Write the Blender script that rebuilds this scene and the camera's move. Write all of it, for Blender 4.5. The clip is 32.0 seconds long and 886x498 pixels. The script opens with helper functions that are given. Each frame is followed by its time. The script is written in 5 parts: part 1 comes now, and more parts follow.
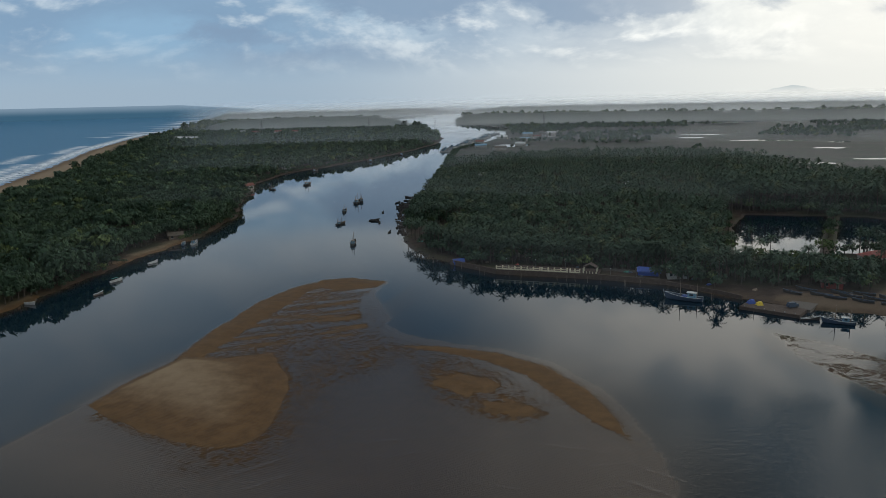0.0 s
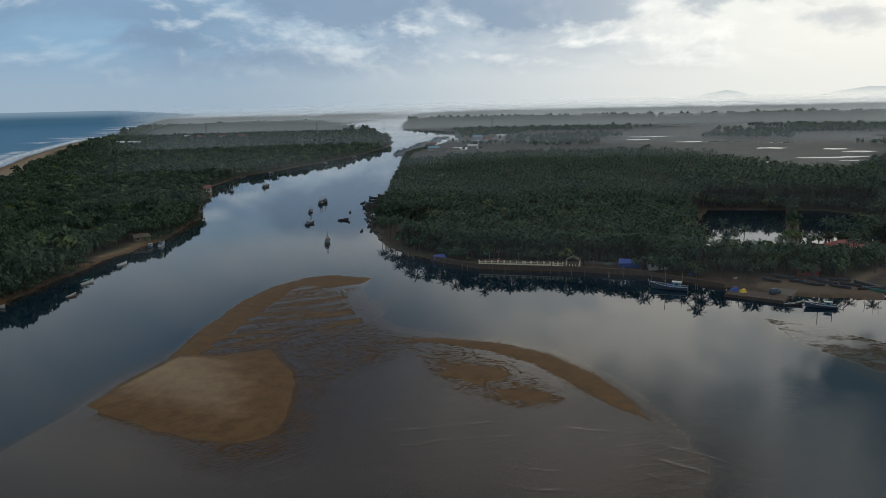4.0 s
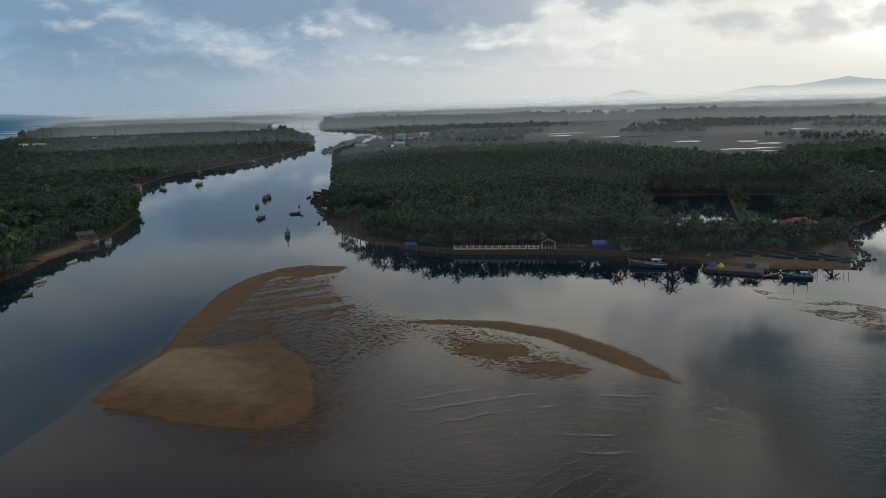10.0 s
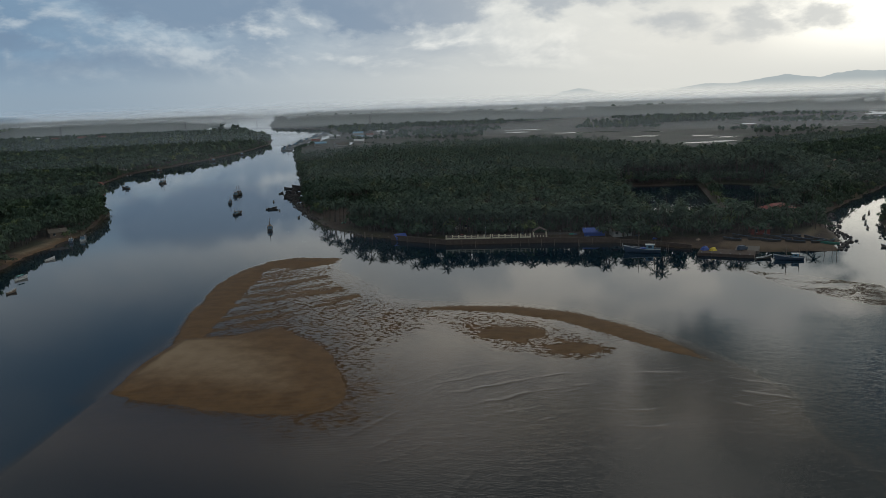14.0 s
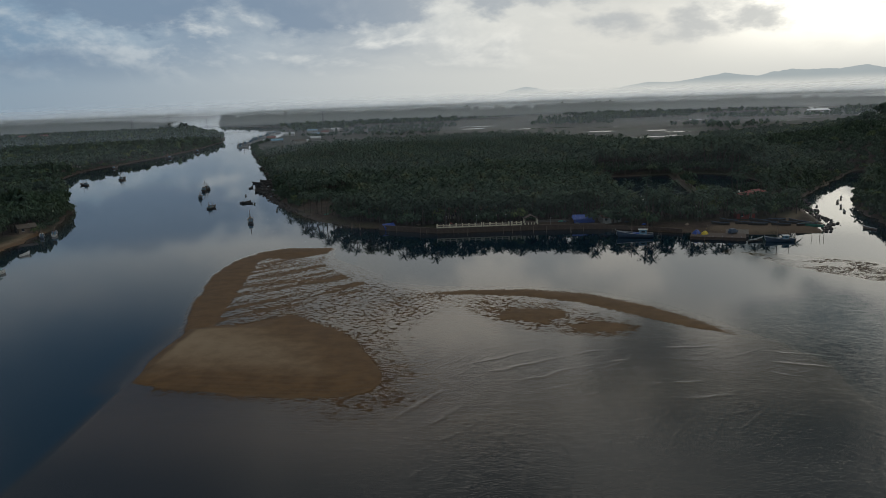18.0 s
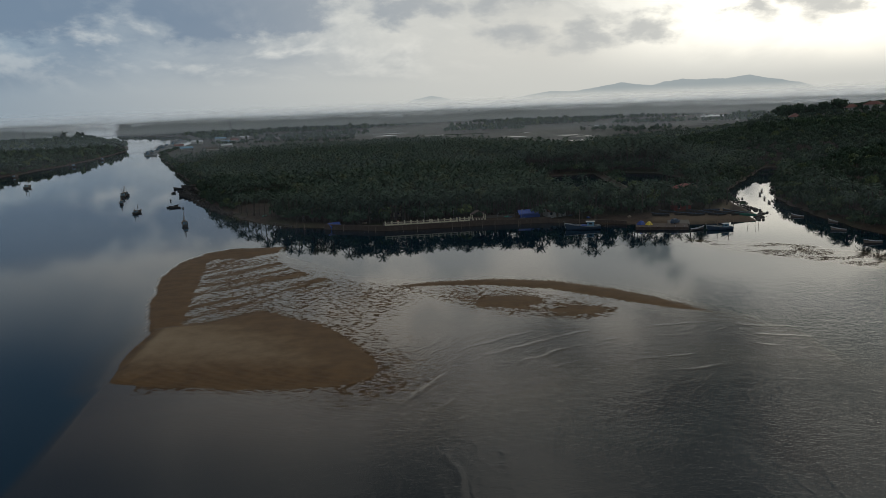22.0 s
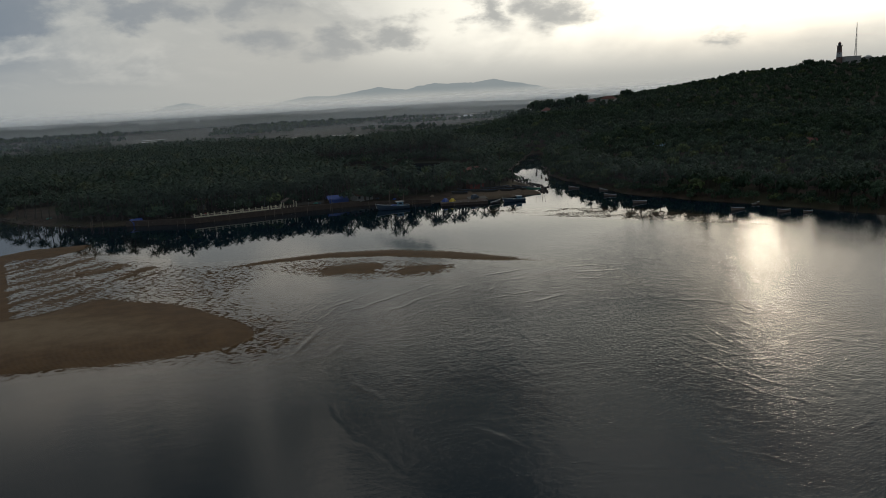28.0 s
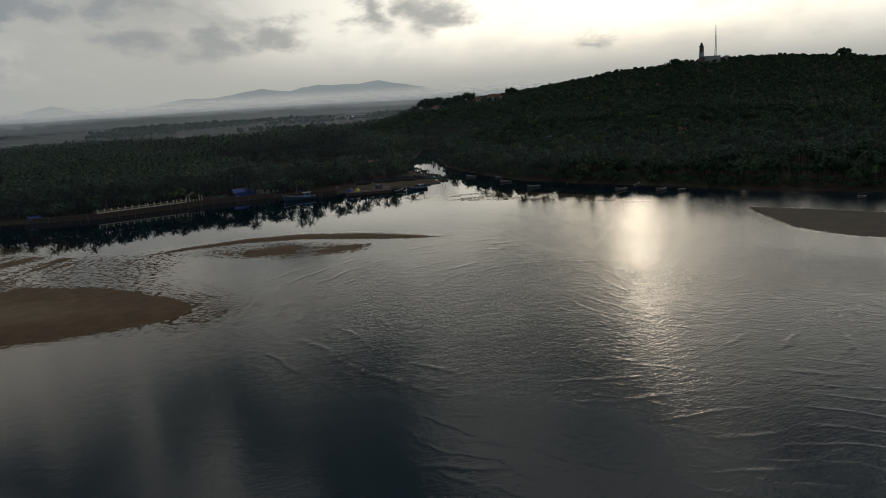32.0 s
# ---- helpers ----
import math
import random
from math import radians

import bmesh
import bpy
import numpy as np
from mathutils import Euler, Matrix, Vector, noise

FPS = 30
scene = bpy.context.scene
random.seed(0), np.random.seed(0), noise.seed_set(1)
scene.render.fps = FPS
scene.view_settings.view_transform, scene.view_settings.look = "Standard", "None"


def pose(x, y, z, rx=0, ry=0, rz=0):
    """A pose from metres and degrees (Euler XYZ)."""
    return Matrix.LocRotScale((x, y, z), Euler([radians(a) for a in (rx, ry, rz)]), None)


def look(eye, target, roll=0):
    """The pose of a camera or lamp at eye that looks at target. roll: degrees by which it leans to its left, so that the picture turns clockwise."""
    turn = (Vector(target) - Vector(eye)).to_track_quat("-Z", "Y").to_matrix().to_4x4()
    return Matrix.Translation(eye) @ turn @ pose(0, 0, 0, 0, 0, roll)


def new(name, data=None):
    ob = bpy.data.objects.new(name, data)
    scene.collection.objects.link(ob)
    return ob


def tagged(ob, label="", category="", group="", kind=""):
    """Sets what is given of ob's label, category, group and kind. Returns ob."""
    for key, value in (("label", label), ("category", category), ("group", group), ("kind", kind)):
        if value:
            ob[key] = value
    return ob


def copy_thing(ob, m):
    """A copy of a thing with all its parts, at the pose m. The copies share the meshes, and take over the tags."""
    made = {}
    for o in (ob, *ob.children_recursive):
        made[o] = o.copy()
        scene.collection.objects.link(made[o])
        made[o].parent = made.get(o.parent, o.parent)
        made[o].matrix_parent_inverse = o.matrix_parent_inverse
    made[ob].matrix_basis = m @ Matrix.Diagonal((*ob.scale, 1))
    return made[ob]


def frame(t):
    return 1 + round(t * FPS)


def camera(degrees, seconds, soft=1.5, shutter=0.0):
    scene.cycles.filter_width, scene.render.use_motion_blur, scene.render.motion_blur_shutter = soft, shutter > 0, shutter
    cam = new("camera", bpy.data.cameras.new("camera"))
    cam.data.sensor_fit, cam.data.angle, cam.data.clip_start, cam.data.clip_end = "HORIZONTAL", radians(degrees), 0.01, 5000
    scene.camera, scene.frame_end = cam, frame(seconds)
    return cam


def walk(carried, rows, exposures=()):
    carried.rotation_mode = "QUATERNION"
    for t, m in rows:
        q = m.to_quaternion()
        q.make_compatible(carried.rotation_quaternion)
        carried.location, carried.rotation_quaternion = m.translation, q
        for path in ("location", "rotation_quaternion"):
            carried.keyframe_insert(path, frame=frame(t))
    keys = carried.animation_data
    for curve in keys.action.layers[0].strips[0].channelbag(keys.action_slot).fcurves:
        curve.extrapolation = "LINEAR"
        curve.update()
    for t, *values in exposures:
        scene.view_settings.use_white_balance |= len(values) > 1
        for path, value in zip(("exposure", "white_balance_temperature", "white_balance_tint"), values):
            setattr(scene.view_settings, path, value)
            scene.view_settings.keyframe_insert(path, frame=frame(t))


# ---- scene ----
cam = camera(60.6, 32.0, soft=0.7)

PATH = [
    (0, (72.419, 9.131, 71.36), (71.805, 10.994, 70.97), -1.3),
    (1, (69.585, 6.737, 70.894), (69.004, 8.612, 70.511), -1.4),
    (2, (65.253, 5.234, 70.088), (64.71, 7.121, 69.708), -1.3),
    (3, (60.928, 4.945, 68.753), (60.421, 6.842, 68.373), -1.4),
    (3.5, (58.959, 4.749, 68.237), (58.47, 6.651, 67.857), -1.4),
    (5.5, (49.302, 4.974, 65.092), (48.888, 6.894, 64.714), -1.3),
    (6, (47.02, 4.948, 64.63), (46.626, 6.871, 64.251), -1.4),
    (7, (42.964, 4.416, 63.681), (42.607, 6.347, 63.303), -1.4),
    (8, (39.149, 3.986, 62.745), (38.828, 5.923, 62.367), -1.6),
    (9, (35.125, 3.281, 62.054), (34.844, 5.225, 61.674), -1.6),
    (10, (31.264, 2.603, 61.239), (31.019, 4.551, 60.859), -1.7),
    (11, (27.173, 2.137, 60.463), (26.954, 4.088, 60.082), -1.8),
    (12, (22.919, 1.597, 59.5), (22.736, 3.552, 59.116), -1.9),
    (13, (18.475, 1.449, 58.513), (18.329, 3.406, 58.129), -1.9),
    (14, (14.313, 1.515, 57.694), (14.198, 3.475, 57.309), -2.0),
    (14.5, (11.999, 1.508, 57.29), (11.904, 3.468, 56.904), -2.0),
    (16.5, (3.197, 2.095, 55.119), (3.175, 4.057, 54.731), -2.1),
    (17, (0.94, 2.077, 54.652), (0.936, 4.039, 54.263), -2.0),
    (18, (-3.505, 2.527, 53.667), (-3.482, 4.488, 53.276), -2.1),
    (19, (-7.833, 2.89, 52.511), (-7.776, 4.851, 52.122), -2.1),
    (20, (-12.301, 3.181, 51.356), (-12.173, 5.139, 50.969), -2.1),
    (21, (-16.395, 3.804, 50.261), (-16.198, 5.758, 49.882), -2.2),
    (22, (-20.627, 4.467, 48.957), (-20.358, 6.413, 48.582), -2.2),
    (23, (-24.327, 4.745, 47.941), (-23.985, 6.679, 47.564), -2.5),
    (24, (-28.099, 4.483, 46.563), (-27.677, 6.401, 46.184), -2.7),
    (24.5, (-29.771, 3.935, 46.126), (-29.299, 5.841, 45.746), -2.8),
    (26.5, (-37.19, 1.273, 43.697), (-36.541, 3.126, 43.318), -3.0),
    (27, (-39.477, 0.664, 43.234), (-38.757, 2.49, 42.853), -3.0),
    (28, (-42.424, -2.105, 42.418), (-41.575, -0.336, 42.031), -3.1),
    (29, (-46.392, -4.546, 41.742), (-45.446, -2.828, 41.352), -3.2),
    (30, (-50.165, -6.615, 40.829), (-49.174, -4.922, 40.437), -3.3),
    (31, (-53.507, -9.062, 40.145), (-52.461, -7.404, 39.75), -3.4),
    (32, (-56.178, -11.588, 39.347), (-55.078, -9.966, 38.948), -3.5),
]
walk(cam, [(t, look(eye, target, roll)) for t, eye, target, roll in PATH],
     exposures=[(0, 0.62), (9, 0.45), (14, 0.3), (19, 0.15), (24, -0.1), (28, -0.38), (32, -0.5)])

# ---- world, sun ----
SUN_AZ, SUN_EL = radians(49.0), radians(12.0)
SUN = Vector((math.sin(SUN_AZ) * math.cos(SUN_EL), math.cos(SUN_AZ) * math.cos(SUN_EL), math.sin(SUN_EL)))


class Nodes:
    """Short ways to make and link shader nodes."""

    def __init__(self, tree):
        self.t = tree
        tree.nodes.clear()

    def add(self, kind, **values):
        n = self.t.nodes.new(kind)
        for k, v in values.items():
            setattr(n, k, v)
        return n

    def put(self, socket, v):
        if isinstance(v, bpy.types.NodeSocket):
            self.t.links.new(v, socket)
        elif v is not None:
            socket.default_value = v

    def math(self, op, a, b=None, c=None, clamp=False):
        n = self.add("ShaderNodeMath", operation=op, use_clamp=clamp)
        for s, v in zip(n.inputs, (a, b, c)):
            self.put(s, v)
        return n.outputs[0]

    def vec(self, op, a, b=None, out=0):
        n = self.add("ShaderNodeVectorMath", operation=op)
        self.put(n.inputs[0], a)
        if b is not None:
            self.put(n.inputs[1], b)
        return n.outputs[out]

    def mix(self, f, a, b, blend="MIX"):
        n = self.add("ShaderNodeMix", data_type="RGBA", blend_type=blend)
        self.put(n.inputs[0], f)
        self.put(n.inputs[6], a)
        self.put(n.inputs[7], b)
        return n.outputs[2]

    def smooth(self, v, lo, hi, a=0.0, b=1.0):
        n = self.add("ShaderNodeMapRange", interpolation_type="SMOOTHSTEP")
        for s, x in zip(n.inputs, (v, lo, hi, a, b)):
            self.put(s, x)
        return n.outputs[0]

    def noise(self, p, scale, detail=4.0, rough=0.55, dist=0.0):
        n = self.add("ShaderNodeTexNoise")
        if p is not None:
            self.put(n.inputs["Vector"], p)
        for k, v in (("Scale", scale), ("Detail", detail), ("Roughness", rough), ("Distortion", dist)):
            self.put(n.inputs[k], v)
        return n.outputs[0]

    def mapped(self, p, scale=(1, 1, 1), rot=(0, 0, 0), loc=(0, 0, 0)):
        n = self.add("ShaderNodeMapping")
        self.put(n.inputs[0], p)
        self.put(n.inputs["Scale"], scale)
        self.put(n.inputs["Rotation"], rot)
        self.put(n.inputs["Location"], loc)
        return n.outputs[0]

    def position(self):
        return self.add("ShaderNodeNewGeometry").outputs["Position"]

    def attr(self, name):
        return self.add("ShaderNodeAttribute", attribute_name=name).outputs["Fac"]

    def bump(self, h, strength=0.5, distance=0.1, normal=None):
        n = self.add("ShaderNodeBump")
        self.put(n.inputs["Strength"], strength)
        self.put(n.inputs["Distance"], distance)
        self.put(n.inputs["Height"], h)
        if normal is not None:
            self.put(n.inputs["Normal"], normal)
        return n.outputs[0]


def rgb(r, g, b):
    return (r, g, b, 1.0)


world = bpy.data.worlds.new("morning_sky")
scene.world = world
world.use_nodes = True
N = Nodes(world.node_tree)
way = N.vec("NORMALIZE", N.add("ShaderNodeTexCoord").outputs["Generated"])
sep = N.add("ShaderNodeSeparateXYZ")
N.put(sep.inputs[0], way)
up = N.math("MAXIMUM", sep.outputs[2], 0.0)
sky = N.add("ShaderNodeTexSky", sky_type="NISHITA", sun_disc=False, sun_elevation=SUN_EL, sun_rotation=SUN_AZ, altitude=50.0, air_density=1.2, dust_density=4.0)
clear = N.vec("SCALE", sky.outputs[0])
clear.node.inputs["Scale"].default_value = 0.11
toward = N.vec("DOT_PRODUCT", way, tuple(SUN), out=1)
# thin high veil, blue away from the sun and warm white towards it
veil = N.mix(N.smooth(toward, 0.10, 0.80), rgb(0.19, 0.32, 0.45), rgb(0.66, 0.665, 0.63))
veil = N.mix(N.smooth(toward, 0.82, 0.985), veil, rgb(1.55, 1.53, 1.38))
veil = N.mix(N.smooth(up, N.smooth(toward, 0.4, 0.8, 0.10, 0.20), 0.42), veil, N.mix(N.smooth(toward, 0.35, 0.92), rgb(0.030, 0.095, 0.165), rgb(0.64, 0.65, 0.62)))
veil = N.mix(N.smooth(up, 0.60, 0.85), veil, rgb(0.56, 0.60, 0.64))
veil = N.mix(N.smooth(toward, 0.990, 0.9998), veil, rgb(3.8, 3.4, 2.75))
base = N.mix(0.95, clear, veil)
# clouds, laid out by bearing and height above the horizon in degrees
bearing = N.math("MULTIPLY", N.math("ARCTAN2", sep.outputs[0], sep.outputs[1]), 57.2958)
lift = N.math("MULTIPLY", N.math("ARCSINE", sep.outputs[2]), 57.2958)


def plane(ka, ke, a=0.0, e=0.0):
    c = N.add("ShaderNodeCombineXYZ")
    N.put(c.inputs[0], N.math("MULTIPLY_ADD", bearing, ka, a))
    N.put(c.inputs[1], N.math("MULTIPLY_ADD", lift, ke, e))
    return c.outputs[0]


def clumps(spots, size, sway):
    """Ragged cloud bodies at (bearing, height, half width, half height, weight)."""
    ragged = N.add("ShaderNodeTexNoise")
    N.put(ragged.inputs["Vector"], plane(1.0, 2.0))
    for key, v in (("Scale", size), ("Detail", 6.0), ("Roughness", 0.6)):
        N.put(ragged.inputs[key], v)
    off = N.add("ShaderNodeSeparateXYZ")
    N.put(off.inputs[0], ragged.outputs["Color"])
    a = N.math("ADD", bearing, N.math("MULTIPLY_ADD", off.outputs[0], 2 * sway, -sway))
    e = N.math("ADD", lift, N.math("MULTIPLY_ADD", off.outputs[1], sway, -0.5 * sway))
    field = None
    for az, el, wide, tall, weight in spots:
        u = N.math("MULTIPLY_ADD", a, 1.0 / wide, -az / wide)
        v = N.math("MULTIPLY_ADD", e, 1.0 / tall, -el / tall)
        r = N.math("SQRT", N.math("MULTIPLY_ADD", u, u, N.math("MULTIPLY", v, v)))
        one = N.math("MULTIPLY_ADD", r, -weight, weight)
        field = one if field is None else N.math("MAXIMUM", field, one)
    return field


bright = N.mix(N.smooth(toward, 0.2, 0.93), rgb(0.42, 0.465, 0.50), rgb(0.90, 0.885, 0.82))
shade = N.mix(N.smooth(toward, 0.45, 0.97), rgb(0.135, 0.205, 0.300), rgb(0.46, 0.47, 0.46))
# hazy bank of cumulus over the sea side, thinning out towards the sun
dens = N.noise(plane(0.085, 0.165, 0.7, 0.35), 1.0, 7.0, 0.55, 0.25)
ahead = N.noise(plane(0.085, 0.165, 0.735, 0.44), 1.0, 7.0, 0.55, 0.25)
lit = N.smooth(N.math("SUBTRACT", dens, ahead), -0.02, 0.10)
low = N.math("MULTIPLY", N.smooth(lift, 0.8, 2.6), N.smooth(lift, 11.0, 6.0))
bank = N.math("MULTIPLY", N.math("MULTIPLY", low, N.smooth(bearing, 26.0, -14.0)), N.smooth(dens, 0.34, 0.60, 0.30, 0.92))
base = N.mix(N.math("MULTIPLY", bank, 0.80), base, N.mix(lit, shade, bright))
thin = N.math("MULTIPLY", N.math("MULTIPLY", low, N.smooth(bearing, -10.0, 14.0)), N.smooth(dens, 0.46, 0.68))
base = N.mix(N.math("MULTIPLY", thin, 0.45), base, N.mix(lit, shade, bright))
# darker flat-based clouds
flat = clumps(((-20.5, 7.6, 8.0, 2.4, 2.2), (-6.5, 7.4, 9.0, 2.6, 2.2), (4.5, 6.9, 3.4, 1.2, 0.9), (-33, 4.7, 5.5, 0.9, 0.9), (-27, 2.8, 10, 1.3, 0.7), (13.4, 4.7, 3.4, 1.4, 0.8), (19, 4.5, 4.2, 1.2, 0.85), (23.2, 5.0, 3.2, 1.3, 0.85), (6, 7.2, 4.0, 1.4, 1.0), (12.6, 7.4, 4.2, 1.4, 1.0), (29.8, 6.1, 2.2, 1.7, 0.85), (34.3, 5.9, 3.0, 1.5, 0.85), (46.3, 3.2, 2.2, 0.8, 0.6)), 0.26, 4.6)
base = N.mix(N.smooth(flat, -0.08, 0.75, 0.0, 0.84), base, N.mix(0.05, shade, bright))
# higher clouds with deep blue-grey gaps and pale rims, met again in the water
high = N.smooth(lift, 8.6, 10.5)
gap = clumps(((5, 23.5, 4, 4.5, 1.2), (14, 22.5, 4.5, 4, 1.2), (20, 21, 6, 4, 1.2), (23, 24, 7, 5.5, 1.2), (27.5, 15.8, 5, 2.8, 1.1), (29, 20, 7, 4.6, 1.2), (34, 18, 5.5, 4, 1.4), (41, 14.4, 6.0, 3.8, 1.7), (46, 22.5, 6, 5, 0.9), (63, 25, 7, 4.5, 1.1), (24, 12.7, 3.0, 1.5, 0.38), (30, 31, 9, 6, 1.2), (4, 32, 8, 6, 1.0)), 0.085, 15.0)
gap = N.math("MAXIMUM", gap, N.math("MULTIPLY", N.smooth(bearing, -4.0, -22.0), N.math("MULTIPLY", N.smooth(lift, 7.0, 18.0, 0.0, 0.34), N.smooth(bearing, -46.0, -24.0, 0.35, 1.0))))
gap = N.math("MAXIMUM", gap, N.math("MULTIPLY", N.math("MULTIPLY", N.smooth(bearing, 18.0, 5.0), N.smooth(bearing, -24.0, -10.0)), N.smooth(lift, 16.0, 24.0, 0.0, 0.24)))
patchy = N.noise(plane(0.115, 0.17, 3.1, 1.7), 1.0, 5.0, 0.55, 0.3)
cream = N.mix(N.smooth(toward, 0.2, 0.93), rgb(0.50, 0.49, 0.46), rgb(0.92, 0.89, 0.81))
fleece = N.mix(N.smooth(patchy, 0.40, 0.62), N.mix(N.smooth(toward, 0.3, 0.95), rgb(0.105, 0.185, 0.265), rgb(0.36, 0.42, 0.45)), cream)
base = N.mix(N.math("MULTIPLY", high, N.math("MULTIPLY", N.math("MULTIPLY", N.smooth(lift, 34.0, 24.0), N.smooth(bearing, -16.0, 0.0, 0.25, 1.0)), N.smooth(toward, 0.86, 0.98, 0.85, 0.30))), base, fleece)
base = N.mix(N.math("MULTIPLY", N.math("MULTIPLY", high, N.smooth(gap, -0.30, 0.0)), 0.35), base, cream)
base = N.mix(N.math("MULTIPLY", high, N.smooth(gap, 0.02, 0.42, 0.0, 0.95)), base, N.mix(N.smooth(toward, 0.3, 0.95), rgb(0.034, 0.095, 0.175), rgb(0.070, 0.120, 0.145)))
# haze along the horizon
haze = N.mix(N.smooth(toward, 0.15, 0.9), rgb(0.225, 0.295, 0.365), rgb(0.60, 0.60, 0.56))
base = N.mix(N.smooth(up, 0.085, 0.01), base, haze)
bg = N.add("ShaderNodeBackground")
N.put(bg.inputs[0], base)
bg.inputs[1].default_value = 1.0
out = N.add("ShaderNodeOutputWorld")
N.t.links.new(bg.outputs[0], out.inputs[0])

lamp = bpy.data.lights.new("sun", "SUN")
lamp.energy, lamp.angle, lamp.color = 0.026, radians(2.4), (1.0, 0.86, 0.66)
new("sun", lamp).matrix_world = look(SUN * 100, (0, 0, 0))

# ---- materials ----


def material(name):
    m = bpy.data.materials.new(name)
    m.use_nodes = True
    return m, Nodes(m.node_tree)


def finish(n, shader):
    o = n.add("ShaderNodeOutputMaterial")
    n.t.links.new(shader, o.inputs[0])


def principled(n, color, rough=0.7, metal=0.0, normal=None, spec=0.4):
    b = n.add("ShaderNodeBsdfPrincipled")
    n.put(b.inputs["Base Color"], color)
    n.put(b.inputs["Roughness"], rough)
    n.put(b.inputs["Metallic"], metal)
    n.put(b.inputs["Specular IOR Level"], spec)
    if normal is not None:
        n.put(b.inputs["Normal"], normal)
    return b.outputs[0]


def painted(name, color, rough=0.55, metal=0.0, wear=0.35, size=1.2, dirt=(0.10, 0.08, 0.06)):
    """Paint, plaster, wood or metal with stains and fine grain of real size."""
    m, n = material(name)
    p = n.add("ShaderNodeTexCoord").outputs["Object"]
    a, b = n.noise(p, size, 5.0, 0.6), n.noise(p, size * 9, 3.0, 0.6)
    c = n.mix(n.math("MULTIPLY", n.smooth(a, 0.42, 0.72), wear), rgb(*color), rgb(*dirt))
    c = n.mix(n.math("MULTIPLY", b, 0.25), c, rgb(*[x * 0.6 for x in color]))
    finish(n, principled(n, c, rough, metal, n.bump(b, 0.3, 0.02)))
    return m


def foliage(name, dark, light, yellow):
    m, n = material(name)
    isl = n.add("ShaderNodeNewGeometry").outputs["Random Per Island"]
    tint = n.attr("tint")
    c = n.mix(tint, rgb(*dark), rgb(*light))
    c = n.mix(n.math("MULTIPLY", n.smooth(tint, 0.86, 1.0), 0.7), c, rgb(*yellow))
    c = n.mix(n.math("MULTIPLY", isl, 0.7), c, rgb(*[x * 0.35 for x in dark]))
    d = principled(n, c, 0.65, 0.0, None, 0.12)
    tr = n.add("ShaderNodeBsdfTranslucent")
    n.put(tr.inputs[0], n.mix(0.5, c, rgb(*yellow)))
    mx = n.add("ShaderNodeMixShader")
    mx.inputs[0].default_value = 0.15
    n.t.links.new(d, mx.inputs[1])
    n.t.links.new(tr.outputs[0], mx.inputs[2])
    finish(n, mx.outputs[0])
    return m


LEAF = foliage("broad_leaves", (0.026, 0.050, 0.034), (0.064, 0.106, 0.062), (0.13, 0.16, 0.05))
PALM = foliage("palm_fronds", (0.035, 0.064, 0.048), (0.084, 0.125, 0.082), (0.13, 0.14, 0.065))
BARK = painted("bark", (0.055, 0.046, 0.038), 0.9, 0, 0.5, 2.0)


def sand_and_soil():
    m, n = material("ground")
    p = n.position()
    s = n.add("ShaderNodeSeparateXYZ")
    n.put(s.inputs[0], p)
    z = s.outputs[2]
    big, mid, fine = n.noise(p, 0.03, 4.0), n.noise(p, 0.25, 5.0, 0.6), n.noise(p, 3.0, 4.0, 0.6)
    soil = n.mix(n.smooth(mid, 0.35, 0.65), rgb(0.028, 0.021, 0.017), rgb(0.048, 0.035, 0.027))
    soil = n.mix(n.math("MULTIPLY", n.smooth(big, 0.45, 0.6), 0.6), soil, rgb(0.026, 0.034, 0.016))
    marsh = n.mix(n.smooth(big, 0.38, 0.62), rgb(0.046, 0.040, 0.036), rgb(0.036, 0.043, 0.030))
    marsh = n.mix(n.math("MULTIPLY", n.smooth(n.noise(n.mapped(p, (0.25, 1, 1)), 0.02, 6.0, 0.65), 0.5, 0.62), 0.6), marsh, rgb(0.068, 0.058, 0.050))
    c = n.mix(n.attr("marsh"), soil, marsh)
    height = n.math("ADD", z, n.math("MULTIPLY", n.math("SUBTRACT", mid, 0.5), 0.35))
    wet = n.smooth(height, 0.34, 0.95)
    sand = n.mix(wet, n.mix(n.smooth(mid, 0.3, 0.7), rgb(0.072, 0.040, 0.016), rgb(0.108, 0.061, 0.025)), n.mix(fine, rgb(0.160, 0.118, 0.076), rgb(0.240, 0.180, 0.120)))
    sand = n.mix(n.math("MULTIPLY", n.smooth(z, 0.01, -0.24), 0.8), sand, rgb(0.094, 0.064, 0.042))
    c = n.mix(n.attr("sand"), c, sand)
    rip = n.add("ShaderNodeTexWave", wave_type="BANDS", bands_direction="Y")
    n.put(rip.inputs["Vector"], n.mapped(p, (0.25, 1, 1), (0, 0, 0.35)))
    n.put(rip.inputs["Scale"], 0.55)
    n.put(rip.inputs["Distortion"], 4.0)
    n.put(rip.inputs["Detail"], 3.0)
    h = n.math("ADD", n.math("MULTIPLY", rip.outputs[1], 0.35), n.math("ADD", mid, n.math("MULTIPLY", fine, 0.2)))
    rough = n.mix(wet, rgb(0.62, 0.62, 0.62), rgb(0.95, 0.95, 0.95))
    finish(n, principled(n, c, rough, 0.0, n.bump(h, 0.45, 0.12), 0.10))
    return m


